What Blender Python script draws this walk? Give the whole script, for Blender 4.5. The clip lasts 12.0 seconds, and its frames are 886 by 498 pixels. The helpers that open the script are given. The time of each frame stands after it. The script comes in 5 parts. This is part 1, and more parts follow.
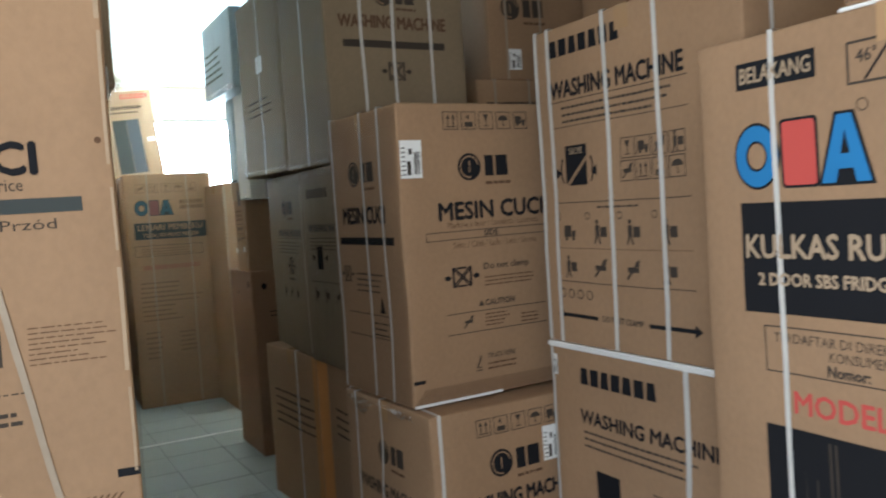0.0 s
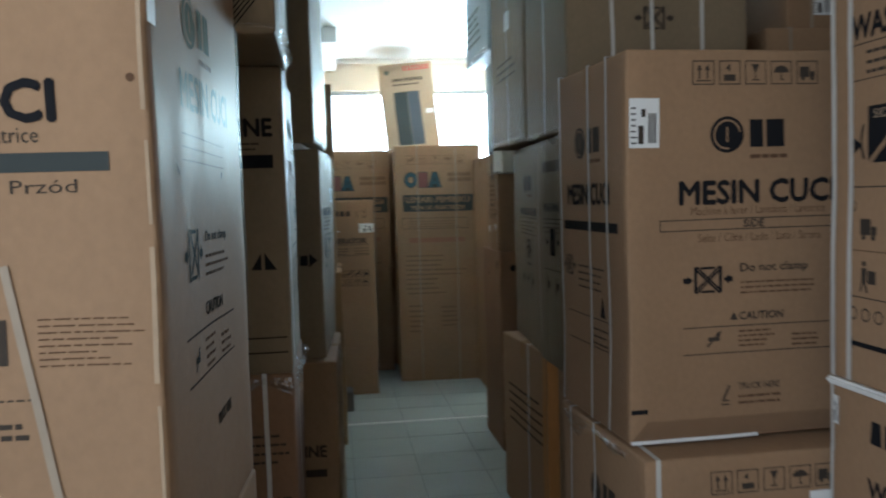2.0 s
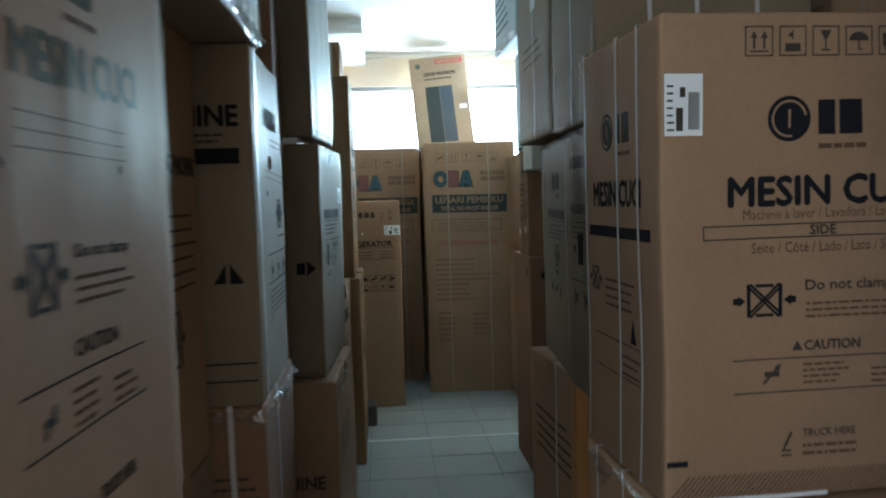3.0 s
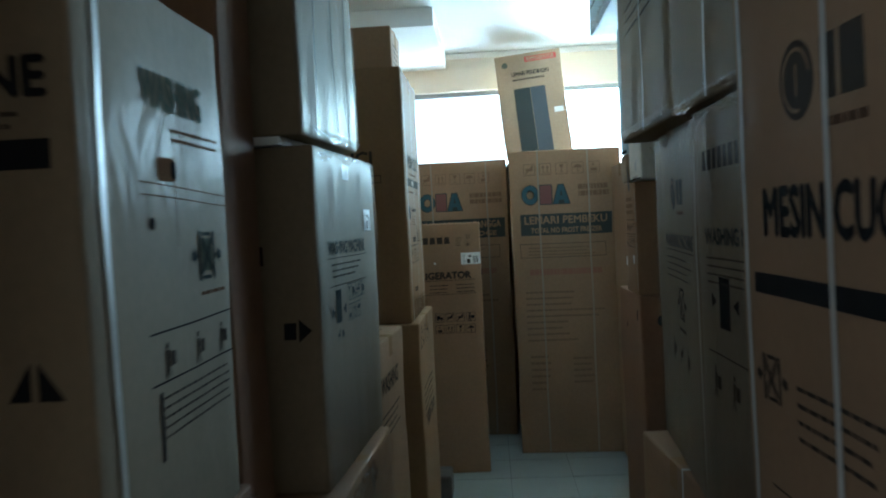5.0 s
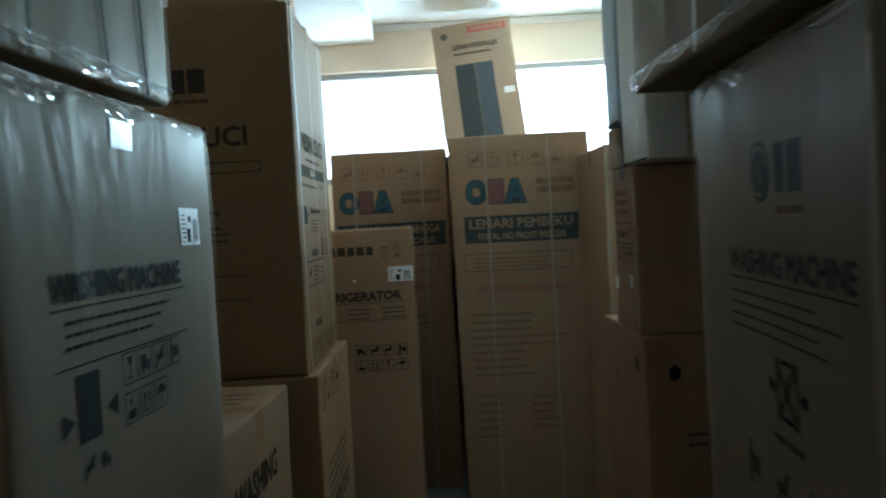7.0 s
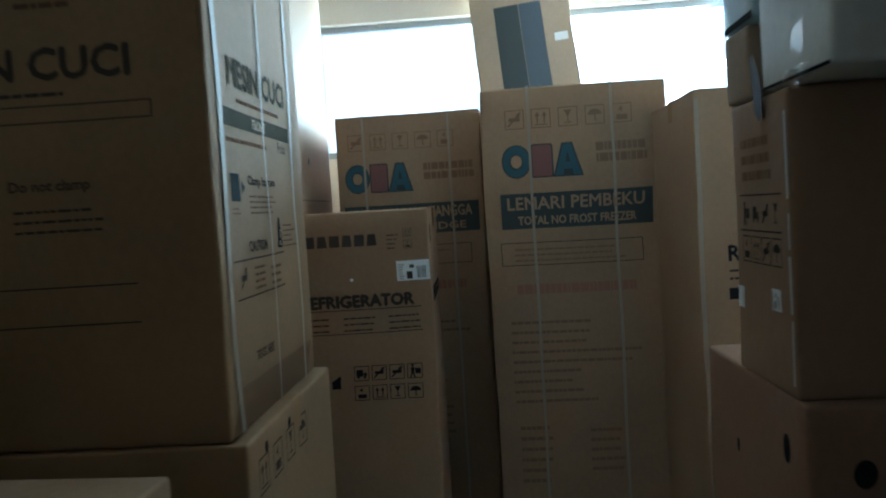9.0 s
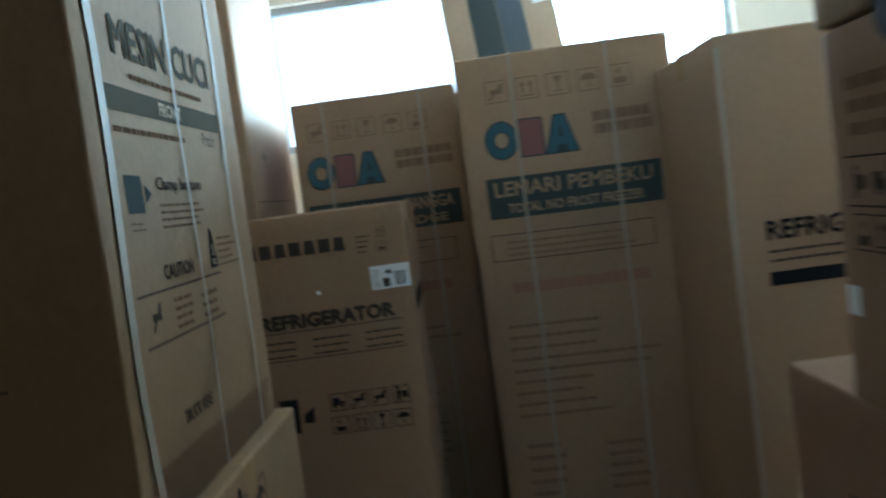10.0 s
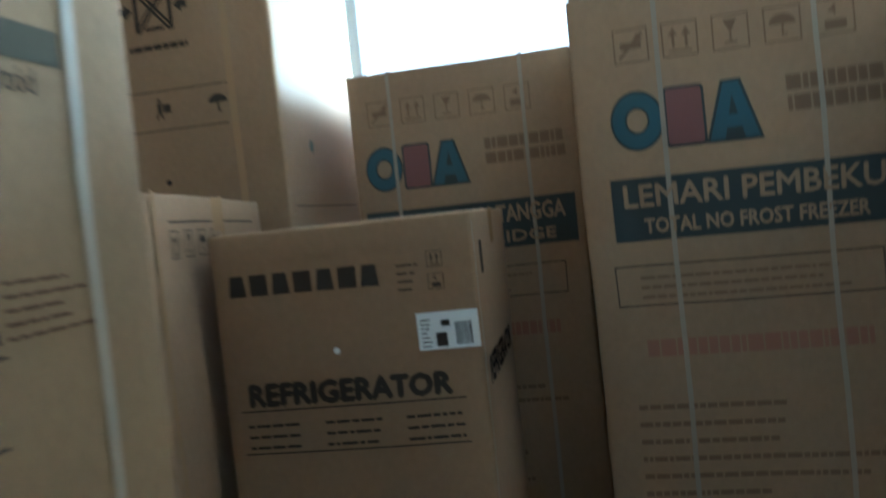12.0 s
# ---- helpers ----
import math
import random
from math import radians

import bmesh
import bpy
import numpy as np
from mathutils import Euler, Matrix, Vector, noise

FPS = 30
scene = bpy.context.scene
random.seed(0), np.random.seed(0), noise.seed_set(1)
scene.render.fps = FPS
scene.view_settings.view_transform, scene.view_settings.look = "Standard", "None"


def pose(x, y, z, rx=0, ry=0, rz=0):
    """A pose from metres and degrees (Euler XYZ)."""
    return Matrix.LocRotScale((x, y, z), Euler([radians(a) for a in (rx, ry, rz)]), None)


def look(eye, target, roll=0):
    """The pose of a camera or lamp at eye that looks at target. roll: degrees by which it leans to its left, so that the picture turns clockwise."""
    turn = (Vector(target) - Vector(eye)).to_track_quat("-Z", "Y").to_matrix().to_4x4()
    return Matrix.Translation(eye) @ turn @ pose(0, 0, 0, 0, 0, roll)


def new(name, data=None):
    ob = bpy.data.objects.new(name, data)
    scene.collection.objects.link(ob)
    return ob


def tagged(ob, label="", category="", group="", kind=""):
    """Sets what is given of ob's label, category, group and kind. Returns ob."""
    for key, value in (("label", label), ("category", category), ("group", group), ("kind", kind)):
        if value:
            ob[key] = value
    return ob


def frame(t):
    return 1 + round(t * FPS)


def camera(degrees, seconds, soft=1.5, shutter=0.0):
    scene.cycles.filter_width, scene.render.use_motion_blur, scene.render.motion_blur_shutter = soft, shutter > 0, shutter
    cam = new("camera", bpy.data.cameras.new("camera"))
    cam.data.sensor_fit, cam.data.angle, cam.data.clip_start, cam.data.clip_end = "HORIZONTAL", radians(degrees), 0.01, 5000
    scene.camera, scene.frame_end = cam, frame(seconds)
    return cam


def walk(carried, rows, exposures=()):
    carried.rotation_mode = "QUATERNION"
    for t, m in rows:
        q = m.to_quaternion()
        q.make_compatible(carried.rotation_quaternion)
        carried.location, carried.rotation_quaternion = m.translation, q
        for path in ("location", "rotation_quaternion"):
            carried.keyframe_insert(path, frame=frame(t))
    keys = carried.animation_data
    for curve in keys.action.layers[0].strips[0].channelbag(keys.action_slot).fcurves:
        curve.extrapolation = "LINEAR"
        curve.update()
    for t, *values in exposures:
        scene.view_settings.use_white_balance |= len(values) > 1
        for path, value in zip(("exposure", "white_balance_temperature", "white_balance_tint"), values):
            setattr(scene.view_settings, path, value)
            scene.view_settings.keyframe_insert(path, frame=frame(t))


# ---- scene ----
cam = camera(56.7, 12.0, soft=2.0, shutter=0.8)
METRES, EYE, TILT, LEAN, TURN = 5.4, 1.45, 0.0, 0.0, -28.6
ROWS = [
    (0.0, 0.0, 0.0, 0.0, -0.2, -3.01, 3.73),
    (0.5, 0.0032, 0.0164, -0.0013, 3.11, -3.38, 3.86),
    (1.0, 0.0021, 0.0452, -0.0011, 5.67, -4.08, 2.64),
    (1.4, 0.009, 0.0713, -0.0029, 7.6, -4.288, 3.016),
    (1.5, 0.0107, 0.0778, -0.0034, 9.08, -4.34, 3.11),
    (1.6, 0.0151, 0.0831, -0.0033, 11.8, -4.178, 2.802),
    (1.9, 0.0285, 0.0989, -0.0031, 19.5, -3.692, 1.878),
    (2.0, 0.0329, 0.1042, -0.003, 20.92, -3.53, 1.57),
    (2.1, 0.0341, 0.1101, -0.0032, 21.8, -3.484, 1.82),
    (2.5, 0.0389, 0.1337, -0.0042, 24.83, -3.3, 2.82),
    (3.0, 0.0279, 0.178, -0.0033, 24.24, -3.44, 1.66),
    (3.4, 0.031, 0.2162, -0.0026, 27.0, -2.912, 2.684),
    (3.5, 0.0318, 0.2258, -0.0024, 28.36, -2.78, 2.94),
    (3.6, 0.0278, 0.2346, -0.0023, 30.2, -2.4, 2.936),
    (3.7, 0.0238, 0.2434, -0.0023, 31.3, -2.0, 2.932),
    (5.3, -0.0399, 0.3844, -0.0014, 32.2, -1.7, 2.868),
    (5.5, -0.0479, 0.402, -0.0013, 32.41, -1.58, 2.86),
    (6.0, -0.079, 0.445, -0.0043, 31.0, -2.16, 2.09),
    (6.5, -0.1047, 0.4865, -0.004, 24.77, -2.78, 3.12),
    (7.0, -0.1157, 0.5344, -0.0013, 28.08, -1.79, 3.28),
    (7.2, -0.1224, 0.5503, -0.0017, 28.9, -1.8, 3.308),
    (8.8, -0.1756, 0.6778, -0.0046, 31.0, -2.46, 3.532),
    (9.0, -0.1823, 0.6937, -0.005, 31.83, -2.7, 3.56),
    (9.5, -0.2009, 0.7295, -0.0063, 30.65, -3.5, 3.54),
    (9.9, -0.2184, 0.7536, -0.0039, 29.2, -3.62, 6.74),
    (10.0, -0.2228, 0.7596, -0.0033, 30.28, -3.65, 7.54),
    (10.1, -0.2254, 0.768, -0.003, 31.7, -3.114, 7.628),
    (10.4, -0.233, 0.793, -0.0019, 41.2, -1.506, 7.892),
    (10.5, -0.2356, 0.8014, -0.0016, 43.19, -0.97, 7.98),
    (10.6, -0.2389, 0.8084, -0.0014, 44.1, -1.222, 7.868),
    (11.0, -0.2522, 0.8363, -0.0007, 45.42, -2.23, 7.42),
    (11.5, -0.2741, 0.8698, 0.0005, 41.42, 0.12, 5.36),
    (12.0, -0.2947, 0.9048, -0.0041, 39.29, -2.19, 6.07),
]
EXPOSURE = [(0.0, 0.66, 5550, 8), (1.0, 0.42, 5450, 8), (2.0, 0.16, 5250, 7), (3.0, 0.12, 5050, 4), (3.5, 0.0, 4950, 3), (5.5, -0.34, 4750, -2), (6.0, -0.3, 4700, -2), (7.0, -0.58, 5050, 0), (9.0, -0.54, 4650, 1), (9.5, -0.25, 4650, 1), (10.5, -0.46, 4800, 3), (11.0, -0.3, 5000, 5), (11.5, -0.46, 4850, 4), (12.0, -0.18, 4700, 2)]
walk(cam, [(t, pose(0, 0, EYE, TILT, LEAN, TURN) @ pose(METRES * x, METRES * y, METRES * z, 90 + pitch, roll, yaw)) for t, x, y, z, yaw, pitch, roll in ROWS], EXPOSURE)

# ---- daylight ----
world = bpy.data.worlds.new("sky")
scene.world = world
world.use_nodes = True
wn = world.node_tree.nodes
sky = wn.new("ShaderNodeTexSky")
sky.sky_type, sky.sun_disc = "NISHITA", False
sky.sun_elevation, sky.sun_rotation = radians(48), radians(20)
world.node_tree.links.new(sky.outputs[0], wn["Background"].inputs[0])
wn["Background"].inputs[1].default_value = 0.15


def lamp(name, m, size_x, size_y, watts, colour):
    data = bpy.data.lights.new(name, "AREA")
    data.shape, data.size, data.size_y, data.energy, data.color = "RECTANGLE", size_x, size_y, watts, colour
    ob = new(name, data)
    ob.matrix_world = m
    return ob


sun_data = bpy.data.lights.new("sun", "SUN")
sun_data.energy, sun_data.angle, sun_data.color = 3.0, radians(0.6), (1.0, 0.95, 0.88)
new("sun", sun_data).matrix_world = look((3, 14, 14), (0, 0, 0))
lamp("window_daylight", look((1.75, 8.48, 2.12), (0.55, 4.5, 1.55)), 1.7, 0.74, 440, (0.80, 0.955, 0.95)).data.spread = radians(150)
lamp("entrance_daylight", look((-0.68, -0.35, 1.72), (4, -0.1, 1.72)), 2.0, 1.4, 46, (1.0, 0.95, 0.87))


# ---- materials ----
def material(name, colour, rough=0.7, metal=0.0):
    m = bpy.data.materials.new(name)
    m.use_nodes = True
    b = m.node_tree.nodes["Principled BSDF"]
    b.inputs["Base Color"].default_value = (*colour, 1)
    b.inputs["Roughness"].default_value = rough
    b.inputs["Metallic"].default_value = metal
    return m


def grained(m, colour, dark, light, fine=60.0, coarse=2.2, bump=0.15, stretch=(1, 1, 1), rough=(0.6, 0.8)):
    """Colour and relief that vary at a coarse and a fine scale."""
    t = m.node_tree
    n, ln, b = t.nodes, t.links, t.nodes["Principled BSDF"]
    co, mp = n.new("ShaderNodeTexCoord"), n.new("ShaderNodeMapping")
    mp.inputs["Scale"].default_value = stretch
    ln.new(co.outputs["Object"], mp.inputs[0])
    big, small = n.new("ShaderNodeTexNoise"), n.new("ShaderNodeTexNoise")
    big.inputs["Scale"].default_value, big.inputs["Detail"].default_value = coarse, 5
    small.inputs["Scale"].default_value, small.inputs["Detail"].default_value = fine, 4
    ob = n.new("ShaderNodeObjectInfo")
    add = n.new("ShaderNodeVectorMath")
    ln.new(mp.outputs[0], add.inputs[0])
    ln.new(ob.outputs["Random"], add.inputs[1])
    for tex in (big, small):
        ln.new(add.outputs[0], tex.inputs["Vector"])
    mixf = n.new("ShaderNodeMath")
    mixf.operation = "MULTIPLY_ADD"
    ln.new(small.outputs[0], mixf.inputs[0])
    mixf.inputs[1].default_value = 0.35
    ln.new(big.outputs[0], mixf.inputs[2])
    ramp = n.new("ShaderNodeValToRGB")
    e = ramp.color_ramp.elements
    e[0].position, e[1].position = 0.45, 0.9
    e[0].color, e[1].color = (*[c * dark for c in colour], 1), (*[min(1, c * light) for c in colour], 1)
    ln.new(mixf.outputs[0], ramp.inputs[0])
    ln.new(ramp.outputs[0], b.inputs["Base Color"])
    rr = n.new("ShaderNodeMapRange")
    rr.inputs[3].default_value, rr.inputs[4].default_value = rough
    ln.new(big.outputs[0], rr.inputs[0])
    ln.new(rr.outputs[0], b.inputs["Roughness"])
    bp = n.new("ShaderNodeBump")
    bp.inputs["Strength"].default_value, bp.inputs["Distance"].default_value = bump, 0.004
    ln.new(small.outputs[0], bp.inputs["Height"])
    ln.new(bp.outputs[0], b.inputs["Normal"])
    return m


def cardboard(name, colour, wrapped=0.0):
    m = grained(material(name, colour), colour, 0.82, 1.12, fine=70, coarse=1.7, bump=0.10, stretch=(1, 1, 0.8), rough=(0.75, 0.95))
    m.node_tree.nodes["Principled BSDF"].inputs["Specular IOR Level"].default_value = 0.18
    if wrapped:
        t = m.node_tree
        n, ln, b = t.nodes, t.links, t.nodes["Principled BSDF"]
        b.inputs["Coat Weight"].default_value, b.inputs["Coat Roughness"].default_value = wrapped, 0.28
        co, mp, w = n.new("ShaderNodeTexCoord"), n.new("ShaderNodeMapping"), n.new("ShaderNodeTexNoise")
        mp.inputs["Scale"].default_value = (3.4, 3.4, 0.8)
        w.inputs["Scale"].default_value, w.inputs["Detail"].default_value, w.inputs["Distortion"].default_value = 2.5, 3, 1.2
        bp = n.new("ShaderNodeBump")
        bp.inputs["Strength"].default_value, bp.inputs["Distance"].default_value = 0.55, 0.03
        ln.new(co.outputs["Object"], mp.inputs[0])
        ln.new(mp.outputs[0], w.inputs["Vector"])
        ln.new(w.outputs[0], bp.inputs["Height"])
        ln.new(bp.outputs[0], b.inputs["Coat Normal"])
    return m


KRAFT = cardboard("kraft_cardboard", (0.335, 0.211, 0.120))
KRAFT_PALE = cardboard("pale_kraft_cardboard", (0.39, 0.285, 0.185))
KRAFT_DEEP = cardboard("deep_kraft_cardboard", (0.275, 0.172, 0.088))
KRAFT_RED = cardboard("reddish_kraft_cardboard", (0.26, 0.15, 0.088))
KRAFT_WRAP = cardboard("film_wrapped_kraft", (0.24, 0.181, 0.113), 0.05)
WHITE_BOARD = cardboard("white_board", (0.72, 0.70, 0.64), 0.2)
BLUE_BOARD = cardboard("pale_blue_board", (0.50, 0.62, 0.68), 0.3)
PLASTER = grained(material("cream_plaster", (0.74, 0.66, 0.54)), (0.74, 0.66, 0.54), 0.9, 1.05, fine=90, coarse=1.2, bump=0.08)
CEILING = grained(material("white_ceiling_paint", (0.74, 0.74, 0.72)), (0.74, 0.74, 0.72), 0.94, 1.04, fine=80, coarse=0.9, bump=0.05)
TILE = grained(material("glazed_floor_tile", (0.32, 0.34, 0.305)), (0.32, 0.34, 0.305), 0.92, 1.05, fine=30, coarse=3, bump=0.01, rough=(0.40, 0.46))
GROUT = grained(material("grey_grout", (0.22, 0.22, 0.21)), (0.22, 0.22, 0.21), 0.7, 1.2)
INK = material("black_ink", (0.018, 0.018, 0.02), 0.75)
INK_SOFT = material("worn_hazed_black_ink", (0.062, 0.050, 0.040), 0.6)
INK_BROWN = material("brown_ink", (0.12, 0.07, 0.042), 0.65)
# Faint inks: haze over the far fridge fronts is put into these colours.
INK_FAINT = material("faint_brown_ink", (0.20, 0.125, 0.075), 0.8)
INK_RED_FAINT = material("hazed_faint_red_ink", (0.30, 0.145, 0.095), 0.8)
INK_RED = material("red_ink", (0.50, 0.085, 0.07), 0.5)
INK_BLUE = material("blue_ink", (0.04, 0.19, 0.42), 0.45)
# Logo inks of the far cartons, with the window's haze put into the colour.
INK_BLUE_HAZED = material("hazed_blue_ink", (0.06, 0.108, 0.125), 0.8)
INK_RED_HAZED = material("hazed_red_ink", (0.21, 0.092, 0.080), 0.8)
INK_SLATE = material("slate_ink", (0.058, 0.064, 0.061), 0.85)
INK_TEAL = material("faded_teal_ink", (0.115, 0.125, 0.095), 0.9)
INK_WORN = material("worn_grey_ink", (0.095, 0.084, 0.064), 0.9)
INK_GREY = material("grey_ink", (0.09, 0.10, 0.11), 0.8)
for ink in (INK, INK_SOFT, INK_BROWN, INK_FAINT, INK_RED_FAINT, INK_RED, INK_BLUE, INK_BLUE_HAZED, INK_RED_HAZED, INK_SLATE, INK_TEAL, INK_GREY):
    ink.node_tree.nodes["Principled BSDF"].inputs["Specular IOR Level"].default_value = 0.12
PAPER = material("white_paper_label", (0.82, 0.82, 0.8), 0.5)
GLOSS_PAPER = material("glossy_white_sticker", (0.86, 0.87, 0.87), 0.16)
DARK_FOAM = material("dark_torn_wrap", (0.02, 0.02, 0.026), 0.6)
STRAP = grained(material("white_strapping", (0.58, 0.56, 0.52)), (0.58, 0.56, 0.52), 0.85, 1.08, rough=(0.3, 0.5))
STRAP_DULL = grained(material("dull_strapping", (0.33, 0.26, 0.185)), (0.33, 0.26, 0.185), 0.85, 1.08, rough=(0.6, 0.75))
TAPE = material("brown_packing_tape", (0.40, 0.25, 0.13), 0.22)
FOAM = grained(material("white_foam", (0.8, 0.79, 0.76)), (0.8, 0.79, 0.76), 0.88, 1.05)
for ink in (INK, INK_SOFT, INK_BROWN, INK_SLATE, INK_TEAL, INK_WORN, INK_GREY, INK_FAINT, INK_RED_FAINT):
    ink.node_tree.nodes["Principled BSDF"].inputs["Specular IOR Level"].default_value = 0.0
ORANGE = grained(material("orange_edge_board", (0.42, 0.19, 0.05)), (0.42, 0.19, 0.05), 0.8, 1.1)
PALLET = grained(material("dark_pallet_wood", (0.09, 0.07, 0.055)), (0.09, 0.07, 0.055), 0.6, 1.3, fine=40, stretch=(0.3, 6, 6))
BACKDROP = bpy.data.materials.new("hazy_sky_glow")
BACKDROP.use_nodes = True
glow = BACKDROP.node_tree.nodes["Principled BSDF"]
glow.inputs["Base Color"].default_value = (0.8, 0.85, 0.9, 1)
glow.inputs["Emission Color"].default_value, glow.inputs["Emission Strength"].default_value = (0.93, 0.97, 1.0, 1), 4.0
FRAME_PAINT = material("grey_aluminium", (0.35, 0.36, 0.36), 0.4, 0.6)


def film_material():
    m = bpy.data.materials.new("clear_plastic_film")
    m.use_nodes = True
    t = m.node_tree
    n, ln = t.nodes, t.links
    b = n.new("ShaderNodeBsdfGlossy")
    b.inputs["Color"].default_value, b.inputs["Roughness"].default_value = (0.9, 0.92, 0.93, 1), 0.09
    clear, mix = n.new("ShaderNodeBsdfTransparent"), n.new("ShaderNodeMixShader")
    mix.inputs[0].default_value = 0.3
    ln.new(clear.outputs[0], mix.inputs[1])
    ln.new(b.outputs[0], mix.inputs[2])
    ln.new(mix.outputs[0], n["Material Output"].inputs[0])
    return m


FILM = film_material()


def stretch_film_material(name, gloss):
    """Thin clear film lying on a carton: its gloss grows towards a grazing view."""
    m = bpy.data.materials.new(name)
    m.use_nodes = True
    t = m.node_tree
    n, ln = t.nodes, t.links
    g = n.new("ShaderNodeBsdfGlossy")
    g.inputs["Color"].default_value, g.inputs["Roughness"].default_value = (0.84, 0.85, 0.78, 1), 0.42
    clear, mix, fr = n.new("ShaderNodeBsdfTransparent"), n.new("ShaderNodeMixShader"), n.new("ShaderNodeFresnel")
    fr.inputs["IOR"].default_value = 1.42
    thin = n.new("ShaderNodeMath")
    thin.operation = "MULTIPLY"
    thin.inputs[1].default_value = gloss
    ln.new(fr.outputs[0], thin.inputs[0])
    ln.new(thin.outputs[0], mix.inputs[0])
    ln.new(clear.outputs[0], mix.inputs[1])
    ln.new(g.outputs[0], mix.inputs[2])
    ln.new(mix.outputs[0], n["Material Output"].inputs[0])
    return m


STRETCH = stretch_film_material("stretch_film", 0.13)
STRETCH_LAYERS = stretch_film_material("stretch_film_in_layers", 0.38)


def glass_material():
    m = bpy.data.materials.new("window_glass")
    m.use_nodes = True
    b = m.node_tree.nodes["Principled BSDF"]
    b.inputs["Roughness"].default_value, b.inputs["Transmission Weight"].default_value = 0.0, 1.0
    b.inputs["IOR"].default_value = 1.45
    return m


GLASS = glass_material()


# ---- mesh helpers ----
def mesh_of(bm, name, mat, smooth=False):
    me = bpy.data.meshes.new(name)
    bm.to_mesh(me)
    bm.free()
    me.materials.append(mat)
    if smooth:
        for p in me.polygons:
            p.use_smooth = True
    return me


def part(name, bm, mat, parent, label="", smooth=False):
    ob = new(name, mesh_of(bm, name, mat, smooth))
    ob.parent = parent
    return tagged(ob, label)


def slab(bm, x0, y0, z0, x1, y1, z1, bevel=0.0):
    """An upright box between two corners."""
    vs = bmesh.ops.create_cube(bm, size=1.0)["verts"]
    for v in vs:
        v.co = Vector(((x0 + x1) / 2 + v.co.x * (x1 - x0), (y0 + y1) / 2 + v.co.y * (y1 - y0), (z0 + z1) / 2 + v.co.z * (z1 - z0)))
    if bevel:
        es = list({e for v in vs for e in v.link_edges})
        bmesh.ops.bevel(bm, geom=es, offset=bevel, segments=2, affect="EDGES")


def structure(name, boxes, mat, label, bevel=0.0):
    bm = bmesh.new()
    for b in boxes:
        slab(bm, *b, bevel)
    ob = new(name, mesh_of(bm, name, mat))
    return tagged(ob, label, name.split("_")[0], kind="structure")


# ---- hazy sky past the window ----
bm = bmesh.new()
bm.faces.new([bm.verts.new(v) for v in ((-9, 13, -1), (-9, 13, 9), (12, 13, 9), (12, 13, -1))])
tagged(new("backdrop", mesh_of(bm, "backdrop", BACKDROP)), "bright white hazy sky outside the window", "sky", kind="structure")

# ---- the room ----
X0, X1, Y0, Y1, TOP = -0.60, 2.95, -1.9, 8.25, 2.76
WIN = (0.02, 2.30, 1.74, 2.465)
structure("wall_left", [(X0 - 0.15, 1.2, 0, X0, Y1, TOP), (X0 - 0.15, Y0, 0, X0, -1.4, TOP), (X0 - 0.15, -1.4, 2.45, X0, 1.2, TOP)], PLASTER,
          "cream plastered side wall with a wide open entrance")
structure("wall_right", [(X1, Y0, 0, X1 + 0.15, Y1, TOP)], PLASTER, "cream plastered side wall behind stacked cartons")
structure("wall_window", [(X0 - 0.15, Y1, 0, WIN[0], Y1 + 0.15, TOP), (WIN[1], Y1, 0, X1 + 0.15, Y1 + 0.15, TOP),
                          (WIN[0], Y1, 0, WIN[1], Y1 + 0.15, WIN[2]), (WIN[0], Y1, WIN[3], WIN[1], Y1 + 0.15, TOP)], PLASTER,
          "cream plastered end wall with a wide window")
structure("wall_back", [(X0 - 0.15, Y0 - 0.15, 0, X1 + 0.15, Y0, TOP)], PLASTER, "plain cream plastered back wall")
structure("ceiling", [(X0 - 0.15, Y0 - 0.15, TOP, X1 + 0.15, Y1 + 0.15, TOP + 0.12)], CEILING, "white painted flat ceiling")
structure("trim", [(X0, Y1 - 0.03, TOP - 0.045, X1, Y1 - 0.002, TOP - 0.004)], CEILING, "white cornice strip along the end wall", 0.006)


def floor_tiles():
    """Glazed square tiles on a grout bed; the rows along the aisle are single pieces."""
    bed = structure("floor", [(X0 - 0.15, Y0 - 0.15, -0.12, X1 + 0.15, Y1 + 0.15, -0.003)], GROUT, "pale glazed square floor tiles with dark joints")
    pitch, ox, oy = 0.345, 0.836, 5.63
    bm = bmesh.new()
    h = pitch / 2 - 0.0018
    slab(bm, -h, -h, -0.01, h, h, 0.0, 0.0015)
    me = mesh_of(bm, "tile", TILE)
    rest = bmesh.new()
    for i in range(-5, 6):
        for j in range(-24, 8):
            x, y = ox + (i + 0.5) * pitch, oy + (j + 0.5) * pitch
            if x - h < X0 or x + h > X1 or y - h < Y0 or y + h > Y1:
                continue
            if -2 <= i <= 3 and j >= -16:
                t = new("tile", me)
                t.parent, t.location = bed, (x, y, random.uniform(-0.0006, 0.0004))
            else:
                slab(rest, x - h, y - h, -0.01, x + h, y + h, 0.0)
    tagged(part("tiles_under_cartons", rest, TILE, bed), kind="stuff")


